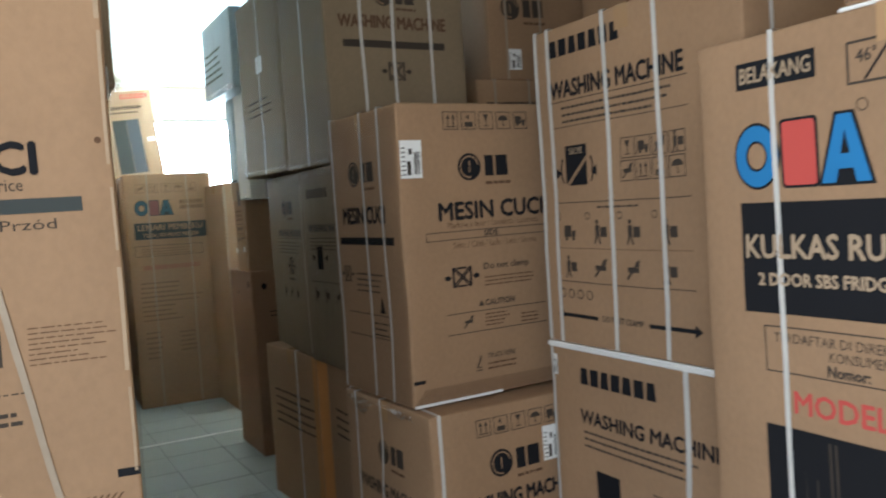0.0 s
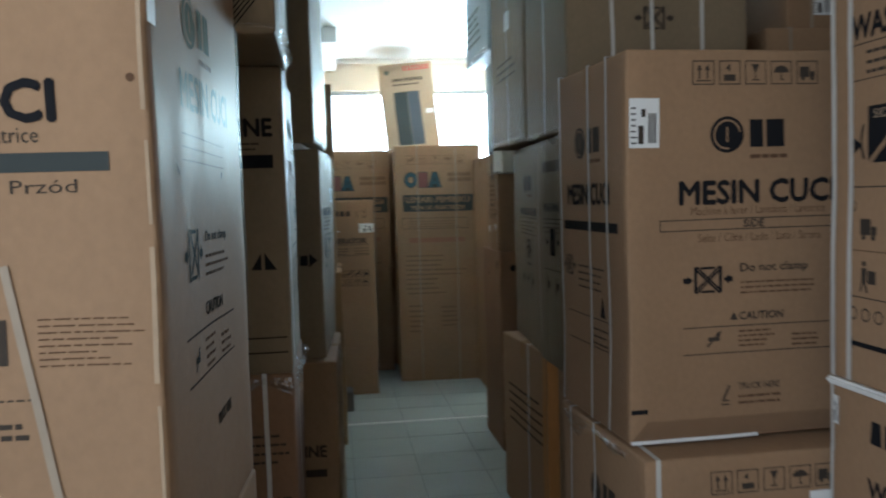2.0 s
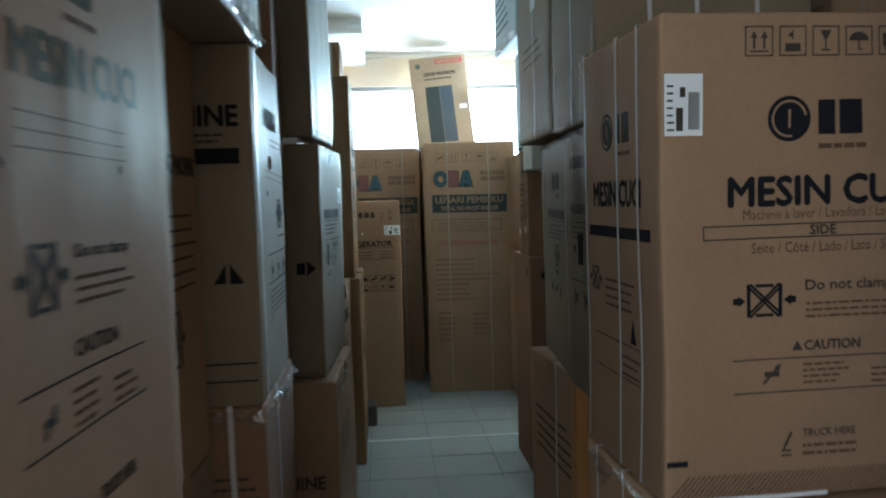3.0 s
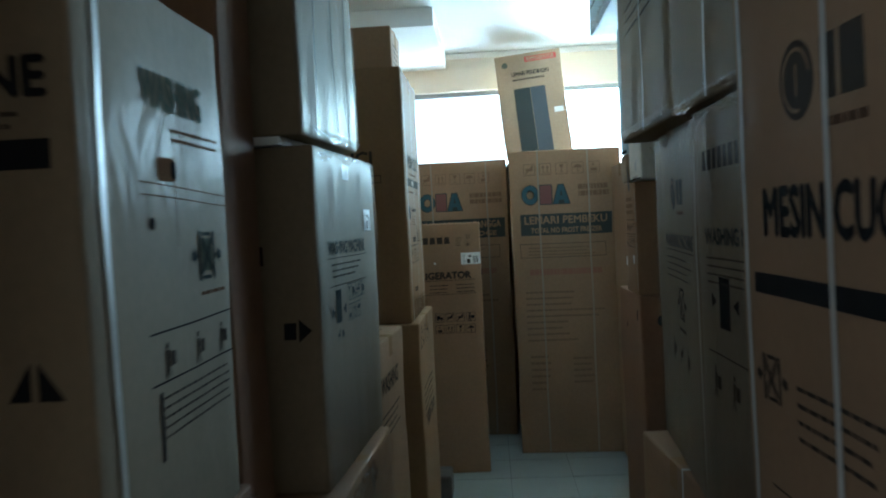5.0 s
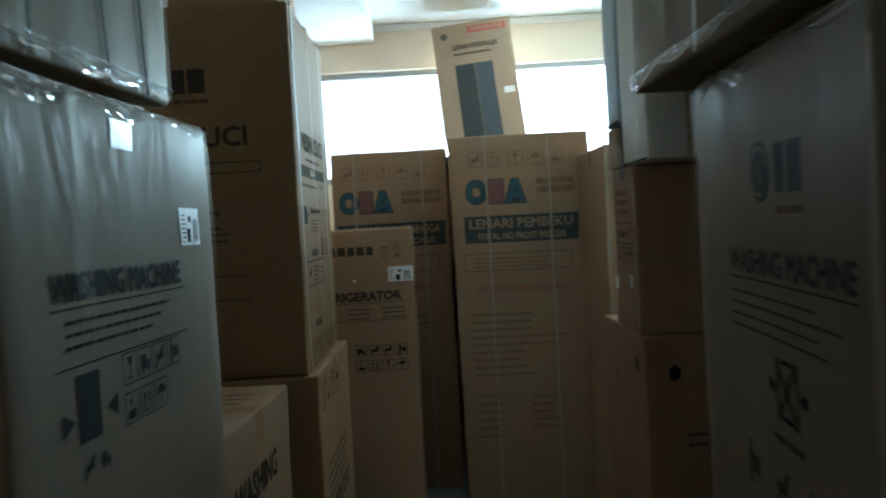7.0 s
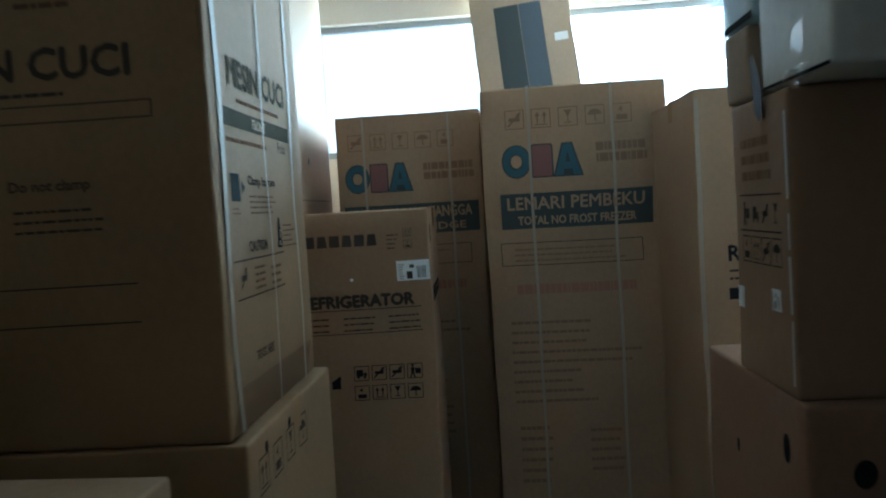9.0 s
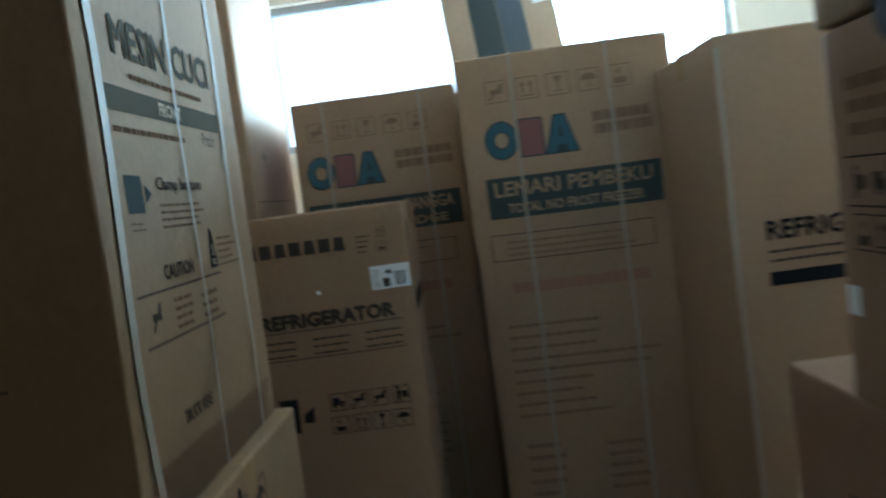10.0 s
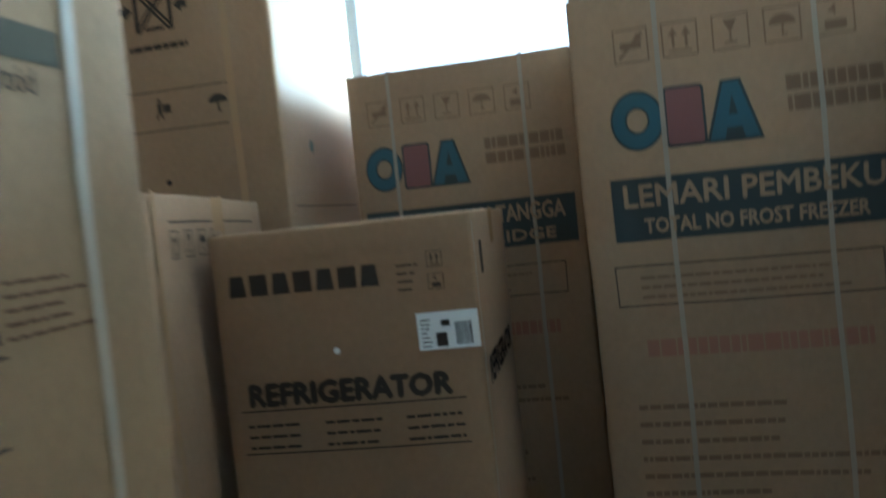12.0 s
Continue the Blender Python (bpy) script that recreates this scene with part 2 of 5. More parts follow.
def window():
    top = tagged(new("window_1"), "wide aluminium window glaring with daylight", "window", kind="structure")
    top.location = (0, Y1 + 0.08, 0)
    x0, x1, z0, z1 = WIN
    for n, b in (("window_frame", (x0, -0.03, z1 - 0.035, x1, 0.03, z1)), ("window_frame", (x0, -0.03, z0, x1, 0.03, z0 + 0.04)),
                 ("window_frame", (x0, -0.03, z0 + 0.04, x0 + 0.04, 0.03, z1 - 0.035)), ("window_frame", (x1 - 0.04, -0.03, z0 + 0.04, x1, 0.03, z1 - 0.035)),
                 ("mullion", (0.98, -0.028, z0 + 0.04, 1.02, 0.028, z1 - 0.035))):
        bm = bmesh.new()
        slab(bm, *b, 0.004)
        part(n, bm, FRAME_PAINT, top)
    for a, b in ((x0 + 0.042, 0.978), (1.022, x1 - 0.042)):
        bm = bmesh.new()
        slab(bm, a, -0.003, z0 + 0.042, b, 0.003, z1 - 0.037)
        part("pane", bm, GLASS, top).visible_shadow = False


window()


# ---- cartons ----
FINE_PRINT = ("small_print", "red_print", "hatching", "label_print", "barcode", "slogan", "lid_print", "tick_ring", "rule", "clamp_cross")


class Carton:
    """A packed carton: w along x, d along y, h up, in its own axes, with its origin at the front left bottom corner.
    Faces: F front (-y), R (+x), L (-x), T top; u runs to the right and v up as one looks at the face."""

    def __init__(self, label, at, w, d, h, yaw=0, mat=None, side="R", name="carton", group="", dent=0.006, rx=0, ry=0, r=0.008, category="carton"):
        self.w, self.d, self.h, self.dent, self.r = w, d, h, dent, r
        self.seed = Vector((random.uniform(0, 90), random.uniform(0, 90), random.uniform(0, 90)))
        self.ob = tagged(new(name), label, category, group or "cartons stacked along the aisle")
        hinge = Vector((w if side == "R" else 0, 0, 0))
        self.ob.matrix_world = pose(*at, rx, ry, yaw) @ Matrix.Translation(-hinge)
        part("body", self.shell(), mat or KRAFT, self.ob, smooth=True)

    def warp(self, p):
        q = p * 2.6 + self.seed
        k = 1.0 if p.z > 0.03 else p.z / 0.03
        v = noise.noise_vector(q) * self.dent + noise.noise_vector(p * 8 + self.seed) * self.dent * 0.25
        v.z *= 0.5 * k
        return p + v

    def shell(self):
        bm, r = bmesh.new(), self.r
        size = (self.w, self.d, self.h)
        inner = [(r, s - r) for s in size]

        def ticks(s):
            n = max(3, int(s / 0.045))
            return [0, r * 0.4] + [r + (s - 2 * r) * i / n for i in range(n + 1)] + [s - r * 0.4, s]

        t = [ticks(s) for s in size]
        verts = {}

        def vert(p):
            c = Vector([min(max(a, lo), hi) for a, (lo, hi) in zip(p, inner)])
            q = Vector(p) - c
            out = c + q.normalized() * r if q.length > 1e-9 else c
            key = tuple(round(a, 5) for a in p)
            if key not in verts:
                verts[key] = bm.verts.new(self.warp(out))
            return verts[key]

        for ax in range(3):
            a, b = [i for i in range(3) if i != ax]
            for end in (0, size[ax]):
                for i in range(len(t[a]) - 1):
                    for j in range(len(t[b]) - 1):
                        ring = []
                        for ii, jj in ((i, j), (i + 1, j), (i + 1, j + 1), (i, j + 1)):
                            p = [0, 0, 0]
                            p[ax], p[a], p[b] = end, t[a][ii], t[b][jj]
                            ring.append(vert(p))
                        bm.faces.new(ring)
        bmesh.ops.recalc_face_normals(bm, faces=bm.faces)
        return bm

    def on(self, face, u, v, off=0.0012):
        """A point of a face, at off in front of it."""
        if face == "F":
            p, n = Vector((u, 0, v)), Vector((0, -1, 0))
        elif face == "R":
            p, n = Vector((self.w, u, v)), Vector((1, 0, 0))
        elif face == "L":
            p, n = Vector((0, self.d - u, v)), Vector((-1, 0, 0))
        else:
            p, n = Vector((u, v, self.h)), Vector((0, 0, 1))
        return self.warp(p) + n * off

    def span(self, face):
        return self.w if face in "FT" else self.d

    def flat(self, name, face, polys, mat, label="", off=0.0012):
        """Flat printed shapes, each a ring of (u, v)."""
        if name in ("clamp_arrow", "hole", "arrow_mark", "handle_hole") and len(polys) > 1:
            return [self.flat(name, face, [p], mat, label, off) for p in polys]
        bm = bmesh.new()
        for ring in polys:
            bm.faces.new([bm.verts.new(self.on(face, u, v, off)) for u, v in ring])
        bmesh.ops.remove_doubles(bm, verts=bm.verts, dist=0.0002)
        ob = part(name, bm, mat, self.ob, label)
        return tagged(ob, kind="stuff") if name in FINE_PRINT else ob

    def bar(self, name, face, u0, v0, u1, v1, mat=None, label="", off=0.0012, slope=0.0):
        n = max(1, int(abs(u1 - u0) / 0.045))
        m = max(1, int(abs(v1 - v0) / 0.045))
        polys = []
        for i in range(n):
            for j in range(m):
                a, b = u0 + (u1 - u0) * i / n, u0 + (u1 - u0) * (i + 1) / n
                c, e = v0 + (v1 - v0) * j / m, v0 + (v1 - v0) * (j + 1) / m
                polys.append([(a, c + slope * (a - u0)), (b, c + slope * (b - u0)), (b, e + slope * (b - u0)), (a, e + slope * (a - u0))])
        return self.flat(name, face, polys, mat or INK, label, off)

    def lines(self, name, face, u0, v0, u1, v1, n, mat=None, thin=0.35, ragged=0.25, off=0.0012):
        """Rows of small print too fine to read, as plain bars."""
        polys = []
        step = (v1 - v0) / n
        for i in range(n):
            a = u0
            end = u1 - (u1 - u0) * random.uniform(0, ragged)
            while a < end - 0.004:
                b = min(end, a + random.uniform(0.007, 0.03))
                polys.append([(a, v0 + step * i), (b, v0 + step * i), (b, v0 + step * (i + thin * 0.8)), (a, v0 + step * (i + thin * 0.8))])
                a = b + 0.0035
        return self.flat(name, face, polys, mat or INK_BROWN, off=off)

    def box_line(self, name, face, u0, v0, u1, v1, mat=None, t=0.003):
        polys = []
        for a, c, b, e in ((u0, v0, u1, v0 + t), (u0, v1 - t, u1, v1), (u0, v0 + t, u0 + t, v1 - t), (u1 - t, v0 + t, u1, v1 - t)):
            n, m = max(1, int((b - a) / 0.045)), max(1, int((e - c) / 0.045))
            us, vs = [a + (b - a) * i / n for i in range(n + 1)], [c + (e - c) * i / m for i in range(m + 1)]
            polys += [[(p, r), (q, r), (q, w), (p, w)] for p, q in zip(us, us[1:]) for r, w in zip(vs, vs[1:])]
        return self.flat(name, face, polys, mat or INK_SOFT)

    def text(self, face, words, u0, v0, u1, v1, mat=None, bold=0.02, off=0.0013, slope=0.0):
        """Words in the built-in font, filling the given rectangle."""
        vs, fs = letters(words)
        bm = bmesh.new()
        k = bold * (v1 - v0) * 2.4
        shifts = ((0, 0), (k, 0), (-k, 0), (0, k), (0, -k)) if bold else ((0, 0),)
        for n, (su, sv) in enumerate(shifts):
            made = [bm.verts.new(self.on(face, u0 + su + (u1 - u0) * x, v0 + sv + (v1 - v0) * y + slope * (u1 - u0) * x, off + n * 0.0002)) for x, y in vs]
            for f in fs:
                bm.faces.new([made[i] for i in f])
        return tagged(part("lettering", bm, mat or INK, self.ob), kind="stuff")

    def strap(self, at, around="F", mat=None, width=0.013, slack=0.0):
        """A plastic strap right round the carton; around F: over front, top, back; around R: over the sides and the top, at that distance from the front."""
        bm = bmesh.new()
        w, d, h, o = self.w, self.d, self.h, 0.003
        span = d if around == "F" else w
        path = [(0, z) for z in np.linspace(0.004, h, 14)] + [(s, h) for s in np.linspace(0, span, 10)] + [(span, z) for z in np.linspace(h, 0.004, 14)]
        rows = []
        wob = random.uniform(0, 50)
        for s, z in path:
            sway = slack * noise.noise(Vector((wob, z * 2.2, s)))
            pair = []
            for k in (-0.5, 0.5):
                q = at + sway + k * width
                p = Vector((q, s, z)) if around == "F" else Vector((s, q, z))
                p = self.warp(p)
                axis = 1 if around == "F" else 0
                p[axis] += -o if s == 0 else (o if s == span else 0)
                p.z += o if z == h else 0
                pair.append(bm.verts.new(p))
            rows.append(pair)
        for a, b in zip(rows, rows[1:]):
            bm.faces.new((a[0], a[1], b[1], b[0]))
        return part("strap", bm, mat or STRAP, self.ob, "white plastic strap")

    def tape(self, around="R"):
        """Packing tape over the top seam and a hand's breadth down each side."""
        bm = bmesh.new()
        w, d, h, o, k = self.w, self.d, self.h, 0.0016, 0.03
        span, mid = (w, d / 2) if around == "R" else (d, w / 2)
        path = [(0, h - 0.07), (0, h - 0.002)] + [(s, h) for s in np.linspace(0.004, span - 0.004, 10)] + [(span, h - 0.002), (span, h - 0.07)]
        rows = []
        for s, z in path:
            pair = []
            for q in (mid - k, mid + k):
                p = self.warp(Vector((s, q, z)) if around == "R" else Vector((q, s, z)))
                axis = 0 if around == "R" else 1
                p[axis] += -o if s == 0 else (o if s == span else 0)
                p.z += o if z >= h - 0.002 else 0
                pair.append(bm.verts.new(p))
            rows.append(pair)
        for a, b in zip(rows, rows[1:]):
            bm.faces.new((a[0], a[1], b[1], b[0]))
        return part("packing_tape", bm, TAPE, self.ob, "glossy brown packing tape")


LETTERS = {}


def letters(words):
    """Outline of words in the built-in font, as points from 0 to 1 and triangles."""
    if words not in LETTERS:
        cu = bpy.data.curves.new("words", "FONT")
        cu.body, cu.resolution_u = words, 2
        ob = new("words", cu)
        me = bpy.data.meshes.new_from_object(ob)
        co = np.array([v.co[:2] for v in me.vertices])
        lo, hi = co.min(0), co.max(0)
        LETTERS[words] = ([tuple(c) for c in (co - lo) / (hi - lo)], [tuple(p.vertices) for p in me.polygons])
        bpy.data.objects.remove(ob)
        bpy.data.meshes.remove(me)
        bpy.data.curves.remove(cu)
    return LETTERS[words]


# ---- cartons along the left side of the aisle ----
l1 = Carton("tall kraft washing machine carton stacked on another", (0.195, 1.53, 0.86), 0.70, 0.67, 1.12, -3.5)
l1low = Carton("kraft carton under a taller washing machine carton", (0.20, 1.53, 0), 0.70, 0.68, 0.86, -3.5)
lr = Carton("kraft carton set back between its neighbours", (0.165, 2.25, 0.86), 0.66, 0.46, 0.95, -1)
lrlow = Carton("kraft carton in the lower row of the stack", (0.17, 2.25, 0), 0.66, 0.46, 0.86, -1, KRAFT_WRAP)
l2 = Carton("kraft washing machine carton with a torn handle hole", (0.30, 2.73, 0.955), 0.68, 0.545, 0.855, 0, KRAFT_WRAP)
l2low = Carton("film-wrapped kraft carton in the lower row", (0.30, 2.73, 0), 0.68, 0.60, 0.955, 0, KRAFT_RED)
lb = Carton("tall narrow brown carton wedged between two stacks", (0.272, 3.365, 0), 0.62, 0.225, 2.45, 0, KRAFT_RED)
l2over = Carton("film-wrapped carton overhanging the stack below", (0.312, 2.30, 1.812), 0.7, 0.54, 0.7, 0, KRAFT_WRAP)
l3 = Carton("film-wrapped washing machine carton with a pale side", (0.383, 3.67, 0.815), 0.68, 0.66, 0.825, -3.5, KRAFT_WRAP)
l3low = Carton("kraft washing machine carton in the lower row", (0.42, 3.60, 0), 0.70, 0.72, 0.813, -2, KRAFT)
l3up = Carton("film-wrapped carton with dark straps on a foam pad", (0.362, 3.65, 1.662), 0.7, 0.56, 0.9, -4.5, KRAFT_WRAP)
l4 = Carton("low taped carton with a brown lid", (0.395, 4.38, 0), 0.66, 0.58, 1.05, -3, KRAFT)
tall = Carton("tall strapped washing machine carton with a grey band", (0.442, 5.20, 1.025), 0.70, 0.70, 1.08, 0, KRAFT_DEEP)
talllow = Carton("pale carton with handling symbols under a tall carton", (0.47, 5.20, 0), 0.70, 0.74, 1.022, 0, KRAFT_DEEP)
toplet = Carton("small carton lying on top of the tall stack", (0.40, 5.32, 2.105), 0.33, 0.3, 0.20, 0, KRAFT)
wbox = Carton("pale strapped carton standing by the corner", (0.236, 6.25, 0), 0.6, 0.78, 1.52, 10, KRAFT)
ulow = Carton("kraft carton at the foot of the corner stack", (0.158, 7.08, 0), 0.62, 0.7, 1.2, 0, KRAFT_RED)
utop = Carton("tall carton catching daylight beside the window", (0.158, 7.08, 1.2), 0.62, 0.7, 1.3, 0, KRAFT)
samf = Carton("kraft refrigerator carton with a white shipping label", (0.24, 6.44, 0), 0.483, 0.55, 1.437, 1, KRAFT, "L")
gea1 = Carton("tall kraft household fridge carton with a coloured logo", (0.287, 7.28, 0), 0.62, 0.7, 1.845, -2, KRAFT, "L")
gea2 = Carton("tall strapped kraft freezer carton with a coloured logo", (0.915, 6.80, 0), 0.668, 0.66, 1.85, -3, KRAFT, "L")
behind = Carton("plain kraft carton hidden behind the freezer carton", (0.93, 7.50, 0), 0.668, 0.66, 1.85, 0, KRAFT, "L")
lean = Carton("narrow pale fridge carton leaning towards the window", (0.93, 7.76, 1.87), 0.48, 0.26, 0.775, -4, KRAFT_PALE, "L", rx=-8, ry=-5)

# ---- cartons along the right side of the aisle ----
gear = Carton("tall kraft side-by-side fridge carton with a coloured logo", (1.43, 0.44, 0), 0.75, 0.922, 1.765, 0, KRAFT, "L")
gearback = Carton("kraft carton stacked behind the strapped cartons", (2.345, 2.09, 0), 0.58, 0.80, 2.55, 0, KRAFT, "L")
geartop = Carton("kraft carton on a foam sheet on the fridge carton", (1.437, 0.47, 1.774), 0.66, 0.53, 0.80, 0, KRAFT, "L")
samup = Carton("strapped kraft washing machine carton with printed instructions", (1.625, 1.40, 0.975), 0.7, 0.86, 1.02, 0, KRAFT, "L")
samlow = Carton("strapped kraft washing machine carton in the lower row", (1.625, 1.40, 0), 0.7, 0.86, 0.955, 0, KRAFT, "L")
lgup = Carton("strapped kraft washing machine carton with a white barcode label", (1.154, 2.376, 0.795), 0.66, 0.54, 0.993, 2.5, KRAFT, "L")
lglow = Carton("strapped kraft washing machine carton in the lower row", (1.15, 2.27, 0), 0.68, 0.65, 0.785, 2, KRAFT, "L")
r2b = Carton("film-wrapped washing machine carton beside another", (1.225, 2.96, 0.795), 0.66, 0.58, 0.85, 0, KRAFT_WRAP, "L")
r2blow = Carton("kraft carton in the lower row", (1.29, 2.95, 0), 0.62, 0.60, 0.79, 0, KRAFT, "L")
rlg = Carton("film-wrapped washing machine carton with a torn wrap", (1.235, 3.56, 0.795), 0.64, 0.67, 0.85, -4, KRAFT_WRAP, "L")
rlglow = Carton("kraft carton with an orange corner in the lower row", (1.258, 3.60, 0), 0.66, 0.64, 0.79, 4, KRAFT, "L")
r3a = Carton("film-wrapped washing machine carton on the top row", (1.205, 3.06, 1.65), 0.63, 0.56, 0.88, 0, KRAFT_WRAP, "L")
r3b = Carton("film-wrapped carton overhanging the top row", (1.205, 3.64, 1.655), 0.63, 0.68, 0.88, 0, KRAFT_WRAP, "L")
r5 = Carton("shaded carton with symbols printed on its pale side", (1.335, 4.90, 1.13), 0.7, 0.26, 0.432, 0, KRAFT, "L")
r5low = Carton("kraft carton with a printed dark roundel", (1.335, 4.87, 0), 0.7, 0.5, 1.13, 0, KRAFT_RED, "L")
r5up = Carton("white film-wrapped carton overhanging the stack", (1.335, 4.745, 1.564), 0.7, 0.245, 0.622, 0, WHITE_BOARD, "L")
topblue = Carton("small pale blue carton with torn film on the top row", (1.245, 4.60, 2.19), 0.6, 0.68, 0.45, 0, BLUE_BOARD, "L")
r5mid = Carton("flattened pale carton with a torn corner between others", (1.337, 5.05, 1.564), 0.6, 0.11, 0.112, 0, KRAFT_PALE, "L", dent=0.009)
r5back = Carton("pale blue carton standing on a flattened one", (1.335, 5.005, 1.678), 0.6, 0.158, 0.508, 0, BLUE_BOARD, "L")
r6 = Carton("tall kraft refrigerator carton by the end wall", (1.53, 6.18, 0), 0.7, 0.6, 1.73, 0, KRAFT, "L")
b2 = Carton("strapped kraft carton in the second row", (2.03, 3.3, 0), 0.6, 0.6, 2.03, 0, KRAFT, "L")
# Added carton: fills the dark gap and keeps daylight out from behind the stacks.
b4 = Carton("tall carton added to darken the gap past the second row", (2.09, 5.00, 0), 0.62, 0.60, 2.62, 0, KRAFT_RED, "L")
b3 = Carton("kraft washing machine carton on top of the second row", (2.13, 3.32, 2.03), 0.6, 0.6, 0.7, 0, KRAFT, "L")


# ---- printing on the cartons ----
def ring(cu, cv, r0, r1, a0=0, a1=360, n=28, sx=1.0):
    """A flat ring or arc, as quads."""
    out = []
    for i in range(n):
        a, b = radians(a0 + (a1 - a0) * i / n), radians(a0 + (a1 - a0) * (i + 1) / n)
        out.append([(cu + sx * r * math.cos(w), cv + r * math.sin(w)) for r, w in ((r0, a), (r1, a), (r1, b), (r0, b))])
    return out


def disc(cu, cv, r, n=28, sx=1.0):
    return [[(cu + sx * r * math.cos(2 * math.pi * i / n), cv + r * math.sin(2 * math.pi * i / n)) for i in range(n)]]


def rounded(u0, v0, u1, v1, r, n=4):
    pts = []
    for cu, cv, a in ((u1 - r, v1 - r, 0), (u0 + r, v1 - r, 90), (u0 + r, v0 + r, 180), (u1 - r, v0 + r, 270)):
        pts += [(cu + r * math.cos(radians(a + 90 * i / n)), cv + r * math.sin(radians(a + 90 * i / n))) for i in range(n + 1)]
    return [pts]


def quad(u0, v0, u1, v1):
    return [(u0, v0), (u1, v0), (u1, v1), (u0, v1)]


def stroke(u0, v0, u1, v1, t):
    k = math.hypot(u1 - u0, v1 - v0)
    nu, nv = -(v1 - v0) / k * t / 2, (u1 - u0) / k * t / 2
    return [(u0 + nu, v0 + nv), (u1 + nu, v1 + nv), (u1 - nu, v1 - nv), (u0 - nu, v0 - nv)][::-1]


def symbol(c, face, kind, u, v, s, mat=None, framed=True):
    """A handling symbol in a square of side s with its corner at u, v."""
    m = mat or INK_SOFT
    P = []

    def q(a, b, e, f):
        P.append(quad(u + s * a, v + s * b, u + s * e, v + s * f))

    def tri(*p):
        P.append([(u + s * a, v + s * b) for a, b in p])

    if kind == "up":
        for k in (0.32, 0.68):
            q(k - 0.04, 0.25, k + 0.04, 0.6)
            tri((k - 0.13, 0.6), (k + 0.13, 0.6), (k, 0.84))
        q(0.18, 0.14, 0.82, 0.2)
    elif kind == "glass":
        tri((0.3, 0.85), (0.5, 0.45), (0.7, 0.85))
        q(0.47, 0.25, 0.53, 0.47)
        q(0.33, 0.17, 0.67, 0.23)
    elif kind == "umbrella":
        P.append([(u + s * (0.5 + 0.36 * math.cos(radians(a))), v + s * (0.5 + 0.3 * math.sin(radians(a)))) for a in range(0, 181, 20)])
        q(0.47, 0.18, 0.53, 0.5)
        q(0.53, 0.18, 0.62, 0.23)
    elif kind == "weight":
        q(0.22, 0.15, 0.78, 0.42)
        q(0.46, 0.55, 0.52, 0.85)
        tri((0.3, 0.66), (0.5, 0.85), (0.46, 0.62))
    elif kind == "truck":
        q(0.15, 0.3, 0.6, 0.75)
        q(0.63, 0.3, 0.85, 0.55)
        P.extend(disc(u + s * 0.3, v + s * 0.24, s * 0.09, 10) + disc(u + s * 0.72, v + s * 0.24, s * 0.09, 10))
    elif kind == "cross":
        P.append(stroke(u + s * 0.15, v + s * 0.15, u + s * 0.85, v + s * 0.85, s * 0.1))
        q(0.2, 0.4, 0.8, 0.6)
        tri((0.55, 0.62), (0.85, 0.62), (0.7, 0.86))
    elif kind == "carrier":
        P.extend(disc(u + s * 0.35, v + s * 0.86, s * 0.09, 10))
        tri((0.25, 0.3), (0.45, 0.3), (0.48, 0.74), (0.24, 0.74))
        P.append(stroke(u + s * 0.3, v + s * 0.32, u + s * 0.2, v + s * 0.04, s * 0.09))
        P.append(stroke(u + s * 0.4, v + s * 0.32, u + s * 0.5, v + s * 0.04, s * 0.09))
        q(0.52, 0.3, 0.88, 0.68)
    if framed:
        t = 0.05
        q(0.0, 0.0, 1.0, t)
        q(0.0, 1 - t, 1.0, 1.0)
        q(0.0, t, t, 1 - t)
        q(1 - t, t, 1.0, 1 - t)
    return c.flat("handling_symbol", face, P, m)


def symbols(c, face, kinds, u, v, s, gap, mat=None, framed=True):
    for i, k in enumerate(kinds):
        symbol(c, face, k, u + i * (s + gap), v, s, mat, framed)


